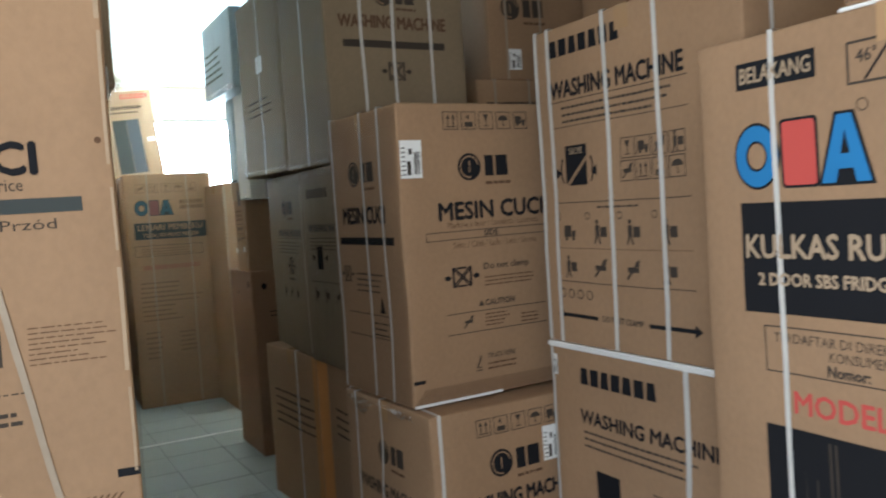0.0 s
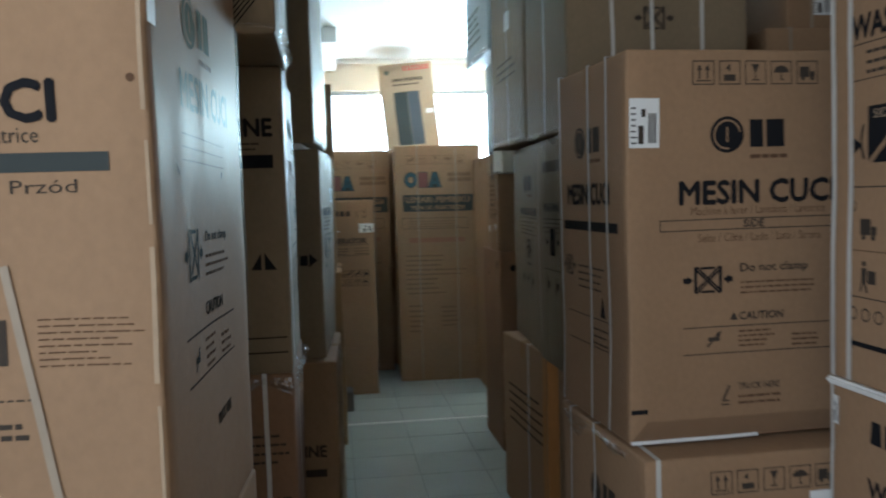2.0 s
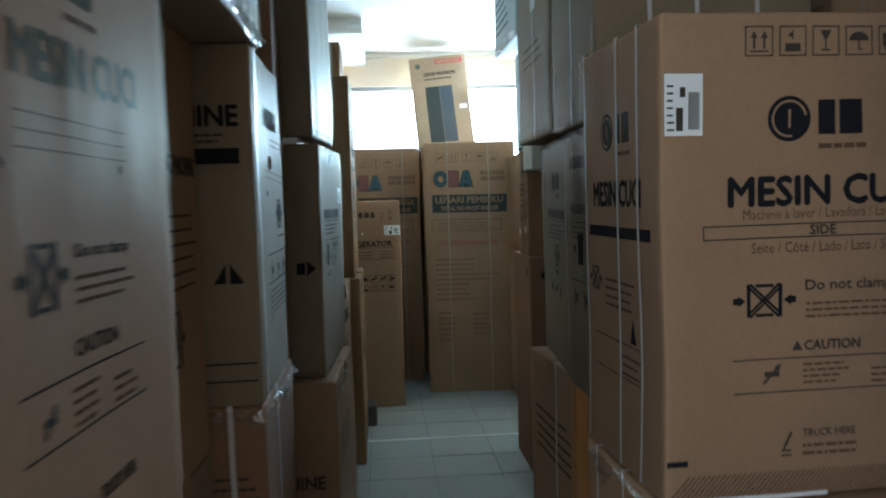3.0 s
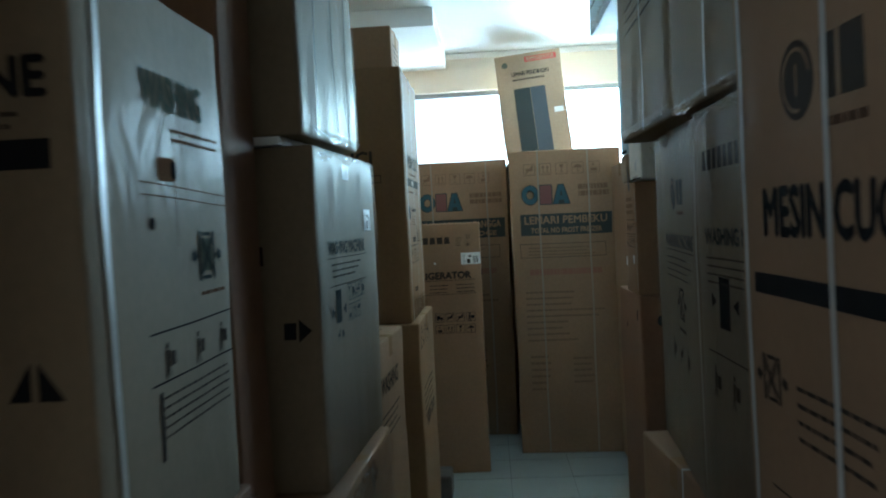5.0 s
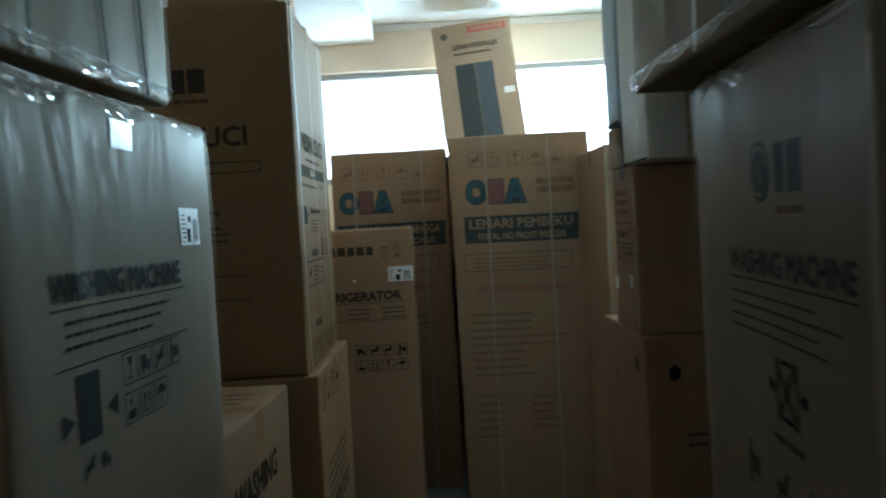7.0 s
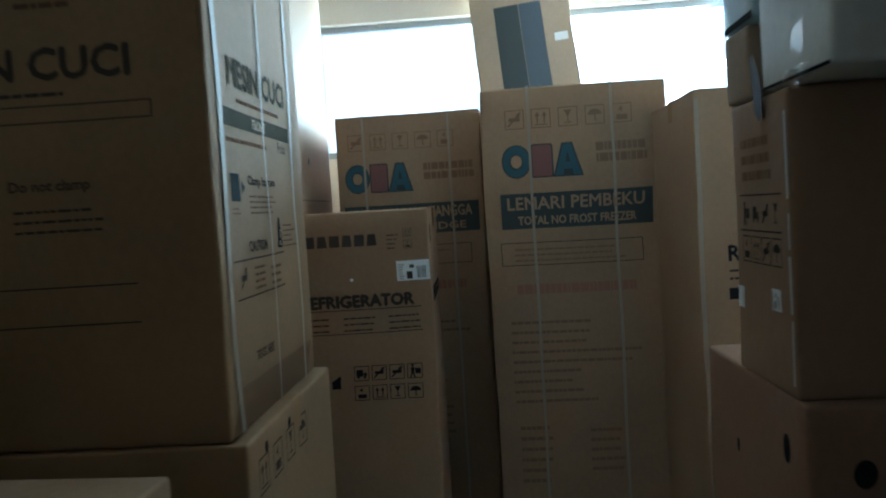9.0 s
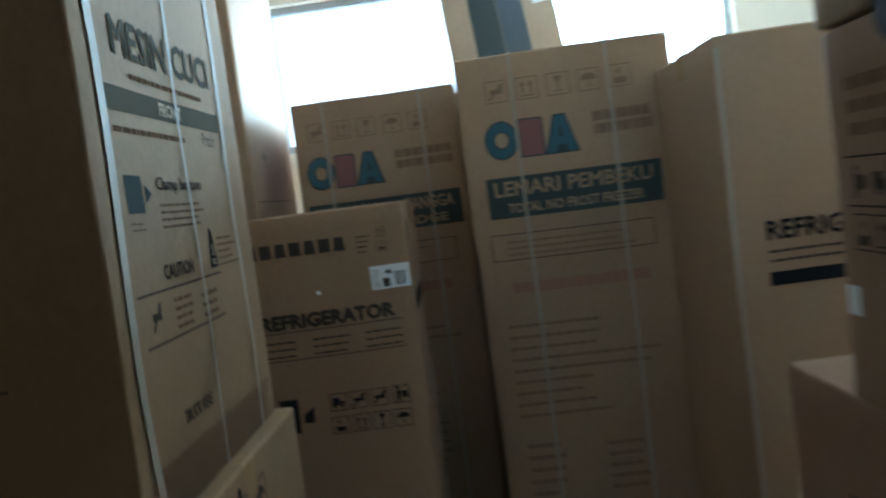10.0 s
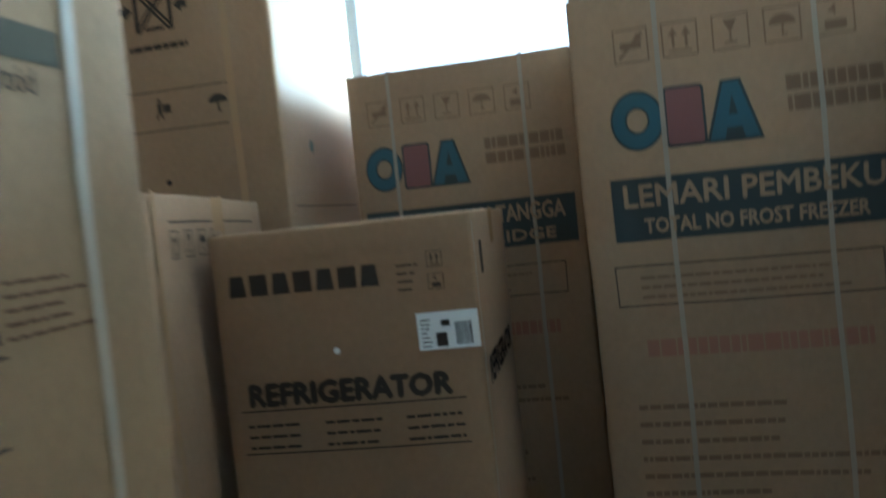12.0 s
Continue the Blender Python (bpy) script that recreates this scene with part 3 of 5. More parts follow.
def clamp_symbol(c, face, u0, v0, u1, v1, mat=None):
    """A crossed-out carton between two clamping arrows."""
    m = mat or INK_SOFT
    w, h = u1 - u0, v1 - v0
    a, b = u0 + w * 0.24, u1 - w * 0.24
    t = w * 0.06
    P = [quad(a - 0.02 * w, v0, a + w * 0.04, v1), quad(b - w * 0.04, v0, b + 0.02 * w, v1)]
    P += [stroke(a + 0.12 * w, v0 + 0.05 * h, b - 0.12 * w, v0 + 0.05 * h, t * 0.8), stroke(a + 0.12 * w, v1 - 0.05 * h, b - 0.12 * w, v1 - 0.05 * h, t * 0.8)]
    P += [[(u0, v0 + 0.5 * h - 0.05 * w), (u0 + w * 0.08, v0 + 0.5 * h - 0.05 * w), (u0 + w * 0.08, v0 + 0.5 * h + 0.05 * w), (u0, v0 + 0.5 * h + 0.05 * w)],
          [(u0 + w * 0.08, v0 + 0.33 * h), (u0 + w * 0.2, v0 + 0.5 * h), (u0 + w * 0.08, v0 + 0.67 * h)],
          [(u1 - w * 0.08, v0 + 0.67 * h), (u1 - w * 0.2, v0 + 0.5 * h), (u1 - w * 0.08, v0 + 0.33 * h)],
          [(u1 - w * 0.08, v0 + 0.5 * h - 0.05 * w), (u1, v0 + 0.5 * h - 0.05 * w), (u1, v0 + 0.5 * h + 0.05 * w), (u1 - w * 0.08, v0 + 0.5 * h + 0.05 * w)]]
    c.flat("clamp_symbol", face, P, m)
    for n, k in enumerate((-0.07, 0.07)):
        c.flat("clamp_cross", face, [stroke(a + 0.03 * w, v0 + (0.06 + k) * h, b - 0.03 * w, v1 - (0.06 - k) * h, t * 0.62)], m, off=0.0016 + 0.0003 * n)
        c.flat("clamp_cross", face, [stroke(a + 0.03 * w, v1 - (0.06 + k) * h, b - 0.03 * w, v0 + (0.06 - k) * h, t * 0.62)], m, off=0.0022 + 0.0003 * n)


def round_logo(c, face, u, v, r, mat=None, sx=1.0, board=None):
    """Maker's mark: a dark disc with a pale arc, and two plain blocks beside it."""
    m, b = mat or INK, board or KRAFT
    c.flat("maker_mark", face, disc(u, v, r, 32, sx), m, "round dark maker's mark")
    c.flat("mark_arc", face, ring(u, v, r * 0.72, r * 0.82, 10, 280, 24, sx) + [quad(u - 0.04 * r * sx, v - 0.4 * r, u + 0.06 * r * sx, v + 0.4 * r)], b, off=0.002)
    x = u + r * sx * 1.35
    for a, b in ((0.0, 0.8), (1.0, 2.1)):
        c.flat("maker_block", face, [quad(x + a * r * sx, v - 0.72 * r, x + b * r * sx, v + 0.8 * r)], m)
    c.lines("slogan", face, x, v - 1.35 * r, x + 2.3 * r * sx, v - 0.95 * r, 1, INK_BROWN, thin=0.7, ragged=0.02)


def seven_blocks(c, face, u0, v0, u1, v1, mat=None, slope=0.0):
    """Maker's mark as a row of seven plain blocks."""
    w = (u1 - u0) / 7
    for i in range(7):
        a, e = u0 + w * (i + 0.1), u0 + w * (i + 0.9)
        k = 0.0 if i % 2 else 0.1 * w
        c.flat("maker_block", face, [[(a, v0), (e, v0), (e - k, v1), (a + k, v1)]], mat or INK)


def three_colour_logo(c, face, u0, v0, u1, v1, blue=INK_BLUE, red=INK_RED, edge=INK):
    """A blue ring, a red block and a blue arch, outlined in black."""
    w, h = (u1 - u0), v1 - v0
    r = h / 2
    sx = w * 0.29 / h * 0.98
    cu, cv = u0 + w * 0.16, v0 + r
    k = h * 0.045
    a, b = u0 + w * 0.375, u0 + w * 0.625
    e, f = u0 + w * 0.66, u1
    g = (e + f) / 2
    arch = [[(e, v0), (e + 0.1 * w, v0), (g + 0.02 * w, v1), (g - 0.05 * w, v1)], [(f - 0.1 * w, v0), (f, v0), (g + 0.05 * w, v1), (g - 0.02 * w, v1)],
            quad(e + 0.07 * w, v0 + 0.2 * h, f - 0.07 * w, v0 + 0.42 * h)]
    c.flat("logo_outline", face, ring(cu, cv, r * 0.42, r + k, 0, 360, 36, sx * 1.25), edge)
    c.flat("logo_outline", face, rounded(a - k, v0 - k, b + k, v1 + k, h * 0.08), edge)
    c.flat("logo_outline", face, [[(e - 1.4 * k, v0 - k), (f + 1.4 * k, v0 - k), (g + 0.05 * w + k, v1 + k), (g - 0.05 * w - k, v1 + k)]], edge)
    c.flat("logo_ring", face, ring(cu, cv, r * 0.5, r, 0, 360, 36, sx * 1.25), blue, "bright blue ring", 0.0021)
    c.flat("logo_block", face, rounded(a, v0, b, v1, h * 0.06), red, "red block", 0.0021)
    c.flat("logo_arch", face, arch[:1], blue, "bright blue arch", 0.0022)
    c.flat("logo_arch", face, arch[1:2], blue, "bright blue arch", 0.0026)
    c.flat("logo_arch", face, arch[2:], blue, "bright blue arch", 0.0030)


def label_sheet(c, face, u0, v0, u1, v1):
    """A white paper label with a barcode and small print."""
    c.bar("paper_label", face, u0, v0, u1, v1, PAPER, "white paper barcode label", 0.0022)
    w, h = u1 - u0, v1 - v0
    P = []
    x = u0 + 0.62 * w
    while x < u0 + 0.9 * w:
        t = random.uniform(0.008, 0.02) * w
        P.append(quad(x, v0 + 0.1 * h, x + t, v0 + 0.7 * h))
        x += t + random.uniform(0.008, 0.02) * w
    P += [quad(u0 + 0.3 * w, v0 + 0.08 * h, u0 + 0.48 * w, v0 + 0.45 * h), quad(u0 + 0.4 * w, v0 + 0.62 * h, u0 + 0.54 * w, v0 + 0.78 * h)]
    c.flat("barcode", face, P, INK_SOFT, off=0.0032)
    c.lines("label_print", face, u0 + 0.06 * w, v0 + 0.08 * h, u0 + 0.26 * w, v0 + 0.9 * h, 7, INK_SOFT, off=0.0032)


def hatch(c, face, v1, u0=0.005, u1=None, mat=None):
    """A band of slanting hatching along the foot of a face."""
    u1 = u1 or c.span(face) - 0.005
    P = []
    u = u0
    while u < u1 - v1:
        P.append([(u, 0.006), (u + 0.004, 0.006), (u + 0.004 + v1 * 0.8, v1), (u + v1 * 0.8, v1)])
        u += 0.011
    c.flat("hatching", face, P, mat or INK_BROWN)


def washer_face(c, face, k=1.0, mat=None, low=0.0, sx=1.0):
    """The printing shared by one maker's washing machine cartons; k scales it up the face."""
    W = c.span(face)
    m = mat or INK
    s = W / 0.66 * sx

    def u(x):
        return x * s

    def v(y):
        return y * k + low

    round_logo(c, face, u(0.267), v(0.781), 0.046 * k, m, s / k if s < k else 1.0)
    c.text(face, "MESIN CUCI", u(0.14), v(0.606), u(0.565), v(0.664), m, 0.021)
    c.text(face, "Machine à laver / Lavadora / Lavatrice", u(0.17), v(0.578), u(0.54), v(0.599), INK_BROWN, 0.0)


# Tall washing machine carton nearest to the entrance.
c = l1
c.text("F", "MESIN CUCI", 0.16, 0.688, 0.578, 0.741, INK, 0.021)
c.text("F", "Machine à laver / Lavadora / Lavatrice", 0.16, 0.660, 0.555, 0.681, INK_SOFT, 0.0)
c.bar("printed_band", "F", 0.06, 0.622, 0.643, 0.647, INK_SLATE)
c.text("F", "Front / Avant / Delante / Przód", 0.12, 0.594, 0.60, 0.612, INK_SOFT, 0.0)
c.lines("small_print", "F", 0.54, 0.366, 0.685, 0.436, 8, INK_BROWN, 0.3, 0.5)
c.lines("small_print", "F", 0.20, 0.366, 0.47, 0.436, 6, INK_BROWN, 0.4, 0.3)
c.bar("warning_symbol", "F", 0.44, 0.37, 0.50, 0.43, INK_SOFT)
c.lines("rule", "F", 0.10, 0.322, 0.53, 0.328, 1, INK_SOFT, 0.5, 0.0)
c.lines("small_print", "F", 0.30, 0.270, 0.53, 0.30, 2, INK_SOFT, 0.6, 0.1)
c.bar("corner_mark", "F", 0.662, 0.152, 0.699, 0.167, INK)
hatch(c, "F", 0.125)
c.flat("loose_strap", "F", [stroke(0.500 + 0.0095 * i, 0.50 - 0.05 * i, 0.5095 + 0.0095 * i, 0.45 - 0.05 * i, 0.011) for i in range(9)], STRAP_DULL, "slack pale strap", 0.004)
c.bar("paper_label", "R", 0.004, 0.815, 0.042, 0.870, PAPER, "white paper label on the corner", 0.0022)
for v0, v1, k in ((0.16, 0.31, 0.003), (0.34, 0.52, 0.005), (0.55, 0.66, 0.003), (0.70, 0.93, 0.004), (0.95, 1.08, 0.006)):
    c.bar("worn_edge", "F", 0.693 - k, v0, 0.695, v1, KRAFT_PALE, "pale worn edge")
c.flat("hole", "F", disc(0.678, 0.742, 0.006, 9), INK_BROWN)
c.flat("tear_mark", "R", [[(0.095, 0.645), (0.135, 0.628), (0.150, 0.612), (0.118, 0.622)]], KRAFT_PALE, "pale torn scrape", 0.002)
c.flat("tear_mark", "R", [[(0.105, 0.636), (0.128, 0.622), (0.120, 0.616)]], INK_BROWN, "dark torn scrape", 0.0026)
c.flat("hole", "R", disc(0.455, 0.628, 0.007, 9), INK_SOFT)
round_logo(c, "R", 0.235, 0.862, 0.042, INK_TEAL)
c.text("R", "MESIN CUCI", 0.157, 0.722, 0.53, 0.778, INK_TEAL, 0.019)
c.lines("small_print", "R", 0.15, 0.64, 0.50, 0.70, 3, INK_BROWN, 0.15, 0.1)
clamp_symbol(c, "R", 0.14, 0.455, 0.272, 0.535, INK_SLATE)
c.text("R", "Do not clamp", 0.294, 0.508, 0.47, 0.530, INK_SOFT, 0.01)
c.lines("small_print", "R", 0.294, 0.455, 0.49, 0.50, 3, INK_BROWN, 0.45)
c.text("R", "CAUTION", 0.285, 0.39, 0.42, 0.412, INK_SOFT, 0.02)
c.bar("rule", "R", 0.134, 0.369, 0.515, 0.3725, INK_SOFT)
c.bar("rule", "R", 0.137, 0.296, 0.516, 0.2995, INK_SOFT)
symbol(c, "R", "cross", 0.18, 0.305, 0.05, INK_SLATE, False)
c.lines("small_print", "R", 0.27, 0.305, 0.36, 0.362, 4, INK_BROWN, 0.5)
c.lines("small_print", "R", 0.40, 0.305, 0.49, 0.35, 3, INK_BROWN, 0.5)
c.text("R", "TRUCK HERE", 0.33, 0.19, 0.46, 0.21, INK_SOFT, 0.01)
c.tape()
for c in (l1low, lrlow):
    c.lines("small_print", "R", 0.1, 0.5, 0.4, 0.6, 4)
    c.tape()
c = lr
c.text("R", "WASHING MACHINE", 0.05, 0.64, 0.42, 0.68, INK_SOFT, 0.02)
c.lines("small_print", "R", 0.05, 0.40, 0.42, 0.58, 6, INK_SOFT, 0.25, 0.1)
clamp_symbol(c, "R", 0.16, 0.24, 0.28, 0.36)
c.tape()

# Carton with the torn handle hole, and the one hanging over it.
c = l2
c.text("F", "WASHING MACHINE", 0.06, 0.664, 0.648, 0.712, INK, 0.021)
c.lines("small_print", "F", 0.36, 0.625, 0.62, 0.655, 2, INK_SOFT, 0.5, 0.1)
c.bar("printed_band", "F", 0.06, 0.575, 0.65, 0.612, INK)
c.lines("small_print", "F", 0.30, 0.42, 0.55, 0.54, 6, INK_SOFT, 0.3)
c.flat("arrow_mark", "F", [[(0.578, 0.292), (0.606, 0.292), (0.606, 0.34)], [(0.615, 0.292), (0.648, 0.292), (0.615, 0.34)]], INK)
c.bar("rule", "F", 0.10, 0.100, 0.669, 0.104, INK)
c.bar("rule", "F", 0.10, 0.058, 0.669, 0.062, INK)
c.text("R", "WASHING", 0.195, 0.680, 0.44, 0.735, INK_TEAL, 0.019)
c.lines("small_print", "R", 0.30, 0.635, 0.52, 0.665, 2, INK_BROWN, 0.4)
# Flat dark patches on the board: the shade inside the holes, as colour.
c.flat("handle_hole", "R", rounded(0.235, 0.570, 0.308, 0.607, 0.012), INK_BROWN, "dark patch for the shade inside a torn handle hole")
c.flat("handle_hole", "R", rounded(0.286, 0.574, 0.307, 0.603, 0.010), INK, off=0.002)
c.flat("hole", "R", disc(0.204, 0.506, 0.010, 10), INK)
c.bar("crease", "R", 0.298, 0.47, 0.301, 0.57, INK_BROWN)
c.bar("rule", "R", 0.17, 0.566, 0.535, 0.568, INK_BROWN, slope=-0.03)
c.bar("rule", "R", 0.17, 0.548, 0.535, 0.550, INK_BROWN, slope=-0.03)
clamp_symbol(c, "R", 0.355, 0.41, 0.495, 0.492, INK_SLATE)
c.bar("washer_picture", "R", 0.400, 0.425, 0.450, 0.480, INK_TEAL)
c.lines("small_print", "R", 0.39, 0.385, 0.51, 0.398, 1, INK_BROWN, 0.6)
c.bar("rule", "R", 0.17, 0.345, 0.535, 0.348, INK)
c.bar("rule", "R", 0.17, 0.271, 0.535, 0.274, INK)
for x in (0.21, 0.34, 0.46):
    symbol(c, "R", "carrier", x, 0.275, 0.058, INK_SOFT, False)
c.lines("small_print", "R", 0.21, 0.19, 0.52, 0.262, 5, INK_SOFT, 0.35, 0.05)
c.bar("corner_mark", "R", 0.195, 0.16, 0.205, 0.26, INK)
c.strap(0.06, "R", slack=0.01)
c.tape("F")
c = lb
c.lines("small_print", "F", 0.44, 1.72, 0.59, 1.84, 4, INK_SOFT, 0.4)
c.bar("printed_band", "F", 0.46, 1.64, 0.59, 1.665, INK_SOFT)
c.tape("F")
c = l2low
c.lines("small_print", "F", 0.45, 0.70, 0.66, 0.80, 4, INK_SOFT)
c.text("F", "WASHING MACHINE", 0.1, 0.55, 0.66, 0.60, INK_SOFT, 0.02)
c.strap(0.60, "F")
c.strap(0.22, "R")
c = l2over
hatch(c, "F", 0.085, mat=INK)
c.lines("small_print", "R", 0.08, 0.2, 0.44, 0.34, 5, INK_SOFT, 0.3)
c.strap(0.14, "R", slack=0.02)
c.strap(0.40, "R", slack=0.02)

# Film-wrapped washing machine carton with an arrow on its front.
c = l3
c.flat("arrow_mark", "F", [quad(0.592, 0.368, 0.622, 0.408), [(0.628, 0.360), (0.660, 0.388), (0.628, 0.416)]], INK)
c.bar("printed_block", "F", 0.530, 0.545, 0.550, 0.590, INK)
c.bar("glossy_sticker", "R", 0.281, 0.755, 0.346, 0.795, GLOSS_PAPER, "shiny white sticker", 0.002)
label_sheet(c, "R", 0.50, 0.615, 0.585, 0.677)
c.text("R", "WASHING MACHINE", 0.105, 0.558, 0.485, 0.592, INK_SLATE, 0.019)
c.bar("rule", "R", 0.10, 0.548, 0.50, 0.5505, INK_SOFT)
c.lines("small_print", "R", 0.13, 0.500, 0.46, 0.545, 3, INK_SOFT, 0.4)
c.bar("rule", "R", 0.10, 0.478, 0.50, 0.4805, INK_SOFT)
c.bar("washer_picture", "R", 0.150, 0.385, 0.205, 0.468, INK_SLATE)
c.flat("clamp_arrow", "R", [[(0.11, 0.40), (0.14, 0.415), (0.11, 0.43)], [(0.25, 0.40), (0.22, 0.415), (0.25, 0.43)]], INK_SLATE)
symbols(c, "R", ("glass", "truck", "cross", "carrier"), 0.27, 0.432, 0.044, 0.006, INK_SLATE)
symbols(c, "R", ("weight", "up", "umbrella"), 0.27, 0.378, 0.044, 0.006, INK_SLATE)
symbols(c, "R", ("cross", "truck"), 0.15, 0.335, 0.036, 0.006, INK_SLATE, False)
c.tape("F")
c = l3low
c.text("F", "WASHING MACHINE", 0.12, 0.44, 0.65, 0.485, INK_SOFT, 0.019)
c.bar("printed_band", "F", 0.12, 0.36, 0.65, 0.39, INK_SOFT)
c.lines("small_print", "R", 0.1, 0.5, 0.5, 0.62, 5, INK_SOFT)
c.tape()
c = l3up
bm = bmesh.new()
slab(bm, -0.004, -0.012, -0.0205, c.w - 0.045, c.d + 0.006, -0.001, 0.005)
part("foam_pad", bm, FOAM, c.ob, "white foam pad under the carton")
for y in (0.157, 0.325, 0.473):
    c.strap(y, "R", INK_SLATE, 0.008, 0.035)
c.strap(0.55, "F", INK_SLATE, 0.008)

# Low carton with the taped lid, and the tall carton past it.
c = l4
c.tape("F")
c.tape()
c.bar("lid_print", "T", 0.46, 0.12, 0.50, 0.42, INK_SOFT)
c.lines("lid_print", "T", 0.52, 0.10, 0.62, 0.50, 8, INK_BROWN)
c.text("R", "WASHING", 0.08, 0.87, 0.42, 0.93, INK_SOFT, 0.02)
c.lines("small_print", "R", 0.08, 0.72, 0.46, 0.82, 4, INK_SOFT)
c = tall
c.text("R", "MESIN CUCI", 0.122, 0.668, 0.545, 0.722, INK_WORN, 0.019)
c.lines("small_print", "R", 0.17, 0.638, 0.52, 0.655, 1, INK_BROWN, 0.6)
c.bar("printed_band", "R", 0.07, 0.586, 0.575, 0.621, INK_WORN)
c.text("R", "FRONT", 0.275, 0.593, 0.372, 0.614, KRAFT_PALE, 0.015, 0.0024)
c.lines("small_print", "R", 0.09, 0.556, 0.46, 0.574, 1, INK_BROWN, 0.6)
c.bar("clamp_picture", "R", 0.098, 0.440, 0.155, 0.495, INK_SLATE)
c.flat("clamp_arrow", "R", [[(0.165, 0.455), (0.19, 0.468), (0.165, 0.482)]], INK_SLATE)
c.lines("small_print", "R", 0.10, 0.415, 0.15, 0.433, 2, INK_BROWN)
c.text("R", "Clamp bottom", 0.212, 0.468, 0.42, 0.494, INK_SOFT, 0.01)
c.lines("small_print", "R", 0.215, 0.415, 0.43, 0.460, 4, INK_BROWN, 0.45)
c.flat("warning_triangle", "R", [[(0.403, 0.335), (0.449, 0.335), (0.432, 0.404), (0.420, 0.404)]], INK)
c.flat("triangle_print", "R", [quad(0.423, 0.356, 0.429, 0.376), quad(0.415, 0.341, 0.437, 0.344), quad(0.418, 0.347, 0.434, 0.350)], KRAFT_PALE, off=0.0022)
c.lines("small_print", "R", 0.46, 0.335, 0.60, 0.395, 5, INK_BROWN, 0.4, 0.5)
c.text("R", "CAUTION", 0.185, 0.338, 0.312, 0.360, INK_SOFT, 0.02)
c.bar("rule", "R", 0.075, 0.322, 0.455, 0.3255, INK_SOFT)
c.bar("rule", "R", 0.085, 0.248, 0.445, 0.2515, INK_SOFT)
symbol(c, "R", "cross", 0.105, 0.262, 0.055, INK_SOFT, False)
c.lines("small_print", "R", 0.205, 0.26, 0.30, 0.315, 4, INK_BROWN, 0.5)
c.lines("small_print", "R", 0.33, 0.26, 0.43, 0.31, 3, INK_BROWN, 0.5)
c.text("R", "TRUCK HERE", 0.18, 0.118, 0.31, 0.138, INK_SOFT, 0.01)
hatch(c, "R", 0.085)
c.strap(0.062, "R", STRAP_DULL, slack=0.03, width=0.022)
c.strap(0.352, "R", STRAP_DULL, 0.010, slack=0.01)
c.strap(0.592, "R", STRAP_DULL, 0.018, slack=0.02)
c.text("R", "Przód", 0.47, 0.556, 0.535, 0.580, INK_SOFT, 0.0)
round_logo(c, "F", 0.30, 0.862, 0.045, INK_SOFT)
c.text("F", "MESIN CUCI", 0.135, 0.675, 0.565, 0.730, INK_SOFT, 0.019)
c.box_line("box_rule", "F", 0.10, 0.597, 0.60, 0.630)
c.lines("small_print", "F", 0.16, 0.645, 0.52, 0.660, 1, INK_SOFT, 0.6)
c.text("F", "Do not clamp", 0.325, 0.470, 0.475, 0.495, INK_SOFT, 0.01)
clamp_symbol(c, "F", 0.16, 0.43, 0.29, 0.50)
c.lines("small_print", "F", 0.33, 0.40, 0.52, 0.455, 3, INK_SOFT)
c.bar("rule", "F", 0.14, 0.30, 0.55, 0.303, INK_SOFT)
c.bar("rule", "F", 0.14, 0.23, 0.55, 0.233, INK_SOFT)
c.tape()
c = talllow
symbols(c, "R", ("up", "weight", "glass", "umbrella"), 0.06, 0.905, 0.07, 0.035, INK_SOFT)
c.lines("small_print", "R", 0.10, 0.60, 0.55, 0.75, 5, INK_SOFT)
c.flat("hole", "R", disc(0.30, 0.985, 0.012, 10) + disc(0.12, 0.985, 0.012, 10), INK)
c.text("R", "MESIN CUCI", 0.15, 0.55, 0.56, 0.60, INK_SOFT, 0.02)
c.tape()
toplet.tape()
toplet.lines("small_print", "R", 0.05, 0.05, 0.25, 0.15, 4, INK_SOFT)

# The corner by the window.
c = wbox
c.bar("rule", "R", 0.10, 1.468, 0.68, 1.472, INK_SOFT)
symbols(c, "R", ("up", "glass", "umbrella", "weight"), 0.10, 1.405, 0.05, 0.03, INK_SOFT)
c.text("R", "REFRIGERATOR", 0.2, 0.85, 0.66, 0.92, INK_SOFT, 0.02)
c.lines("small_print", "F", 0.30, 1.38, 0.56, 1.40, 2, INK_SOFT)
c.strap(0.03, "R", TAPE, 0.013)
c.strap(0.42, "R", TAPE, 0.02)
c.tape()
c = utop
clamp_symbol(c, "F", 0.20, 0.80, 0.40, 0.92)
c.lines("small_print", "F", 0.22, 0.75, 0.40, 0.775, 1, INK_SOFT, 0.7)
c.bar("rule", "F", 0.10, 0.640, 0.50, 0.643, INK_SOFT)
symbol(c, "F", "truck", 0.14, 0.565, 0.06, INK_SOFT, False)
symbol(c, "F", "carrier", 0.27, 0.565, 0.06, INK_SOFT, False)
symbol(c, "F", "umbrella", 0.42, 0.555, 0.075, INK_SOFT, False)
c.bar("rule", "F", 0.10, 0.536, 0.48, 0.539, INK_SOFT)
c.flat("hole", "F", disc(0.291, 0.396, 0.008, 10), INK)
c.strap(0.50, "F", TAPE, 0.02)
c.bar("rule", "R", 0.05, 0.30, 0.60, 0.303, INK_SOFT)
c.flat("roundel", "R", disc(0.22, 0.47, 0.018, 14), INK_TEAL)
c = samf
# Lettering in softened black: the haze over this carton is in the ink.
seven_blocks(c, "F", 0.028, 1.322, 0.315, 1.360, INK_SOFT)
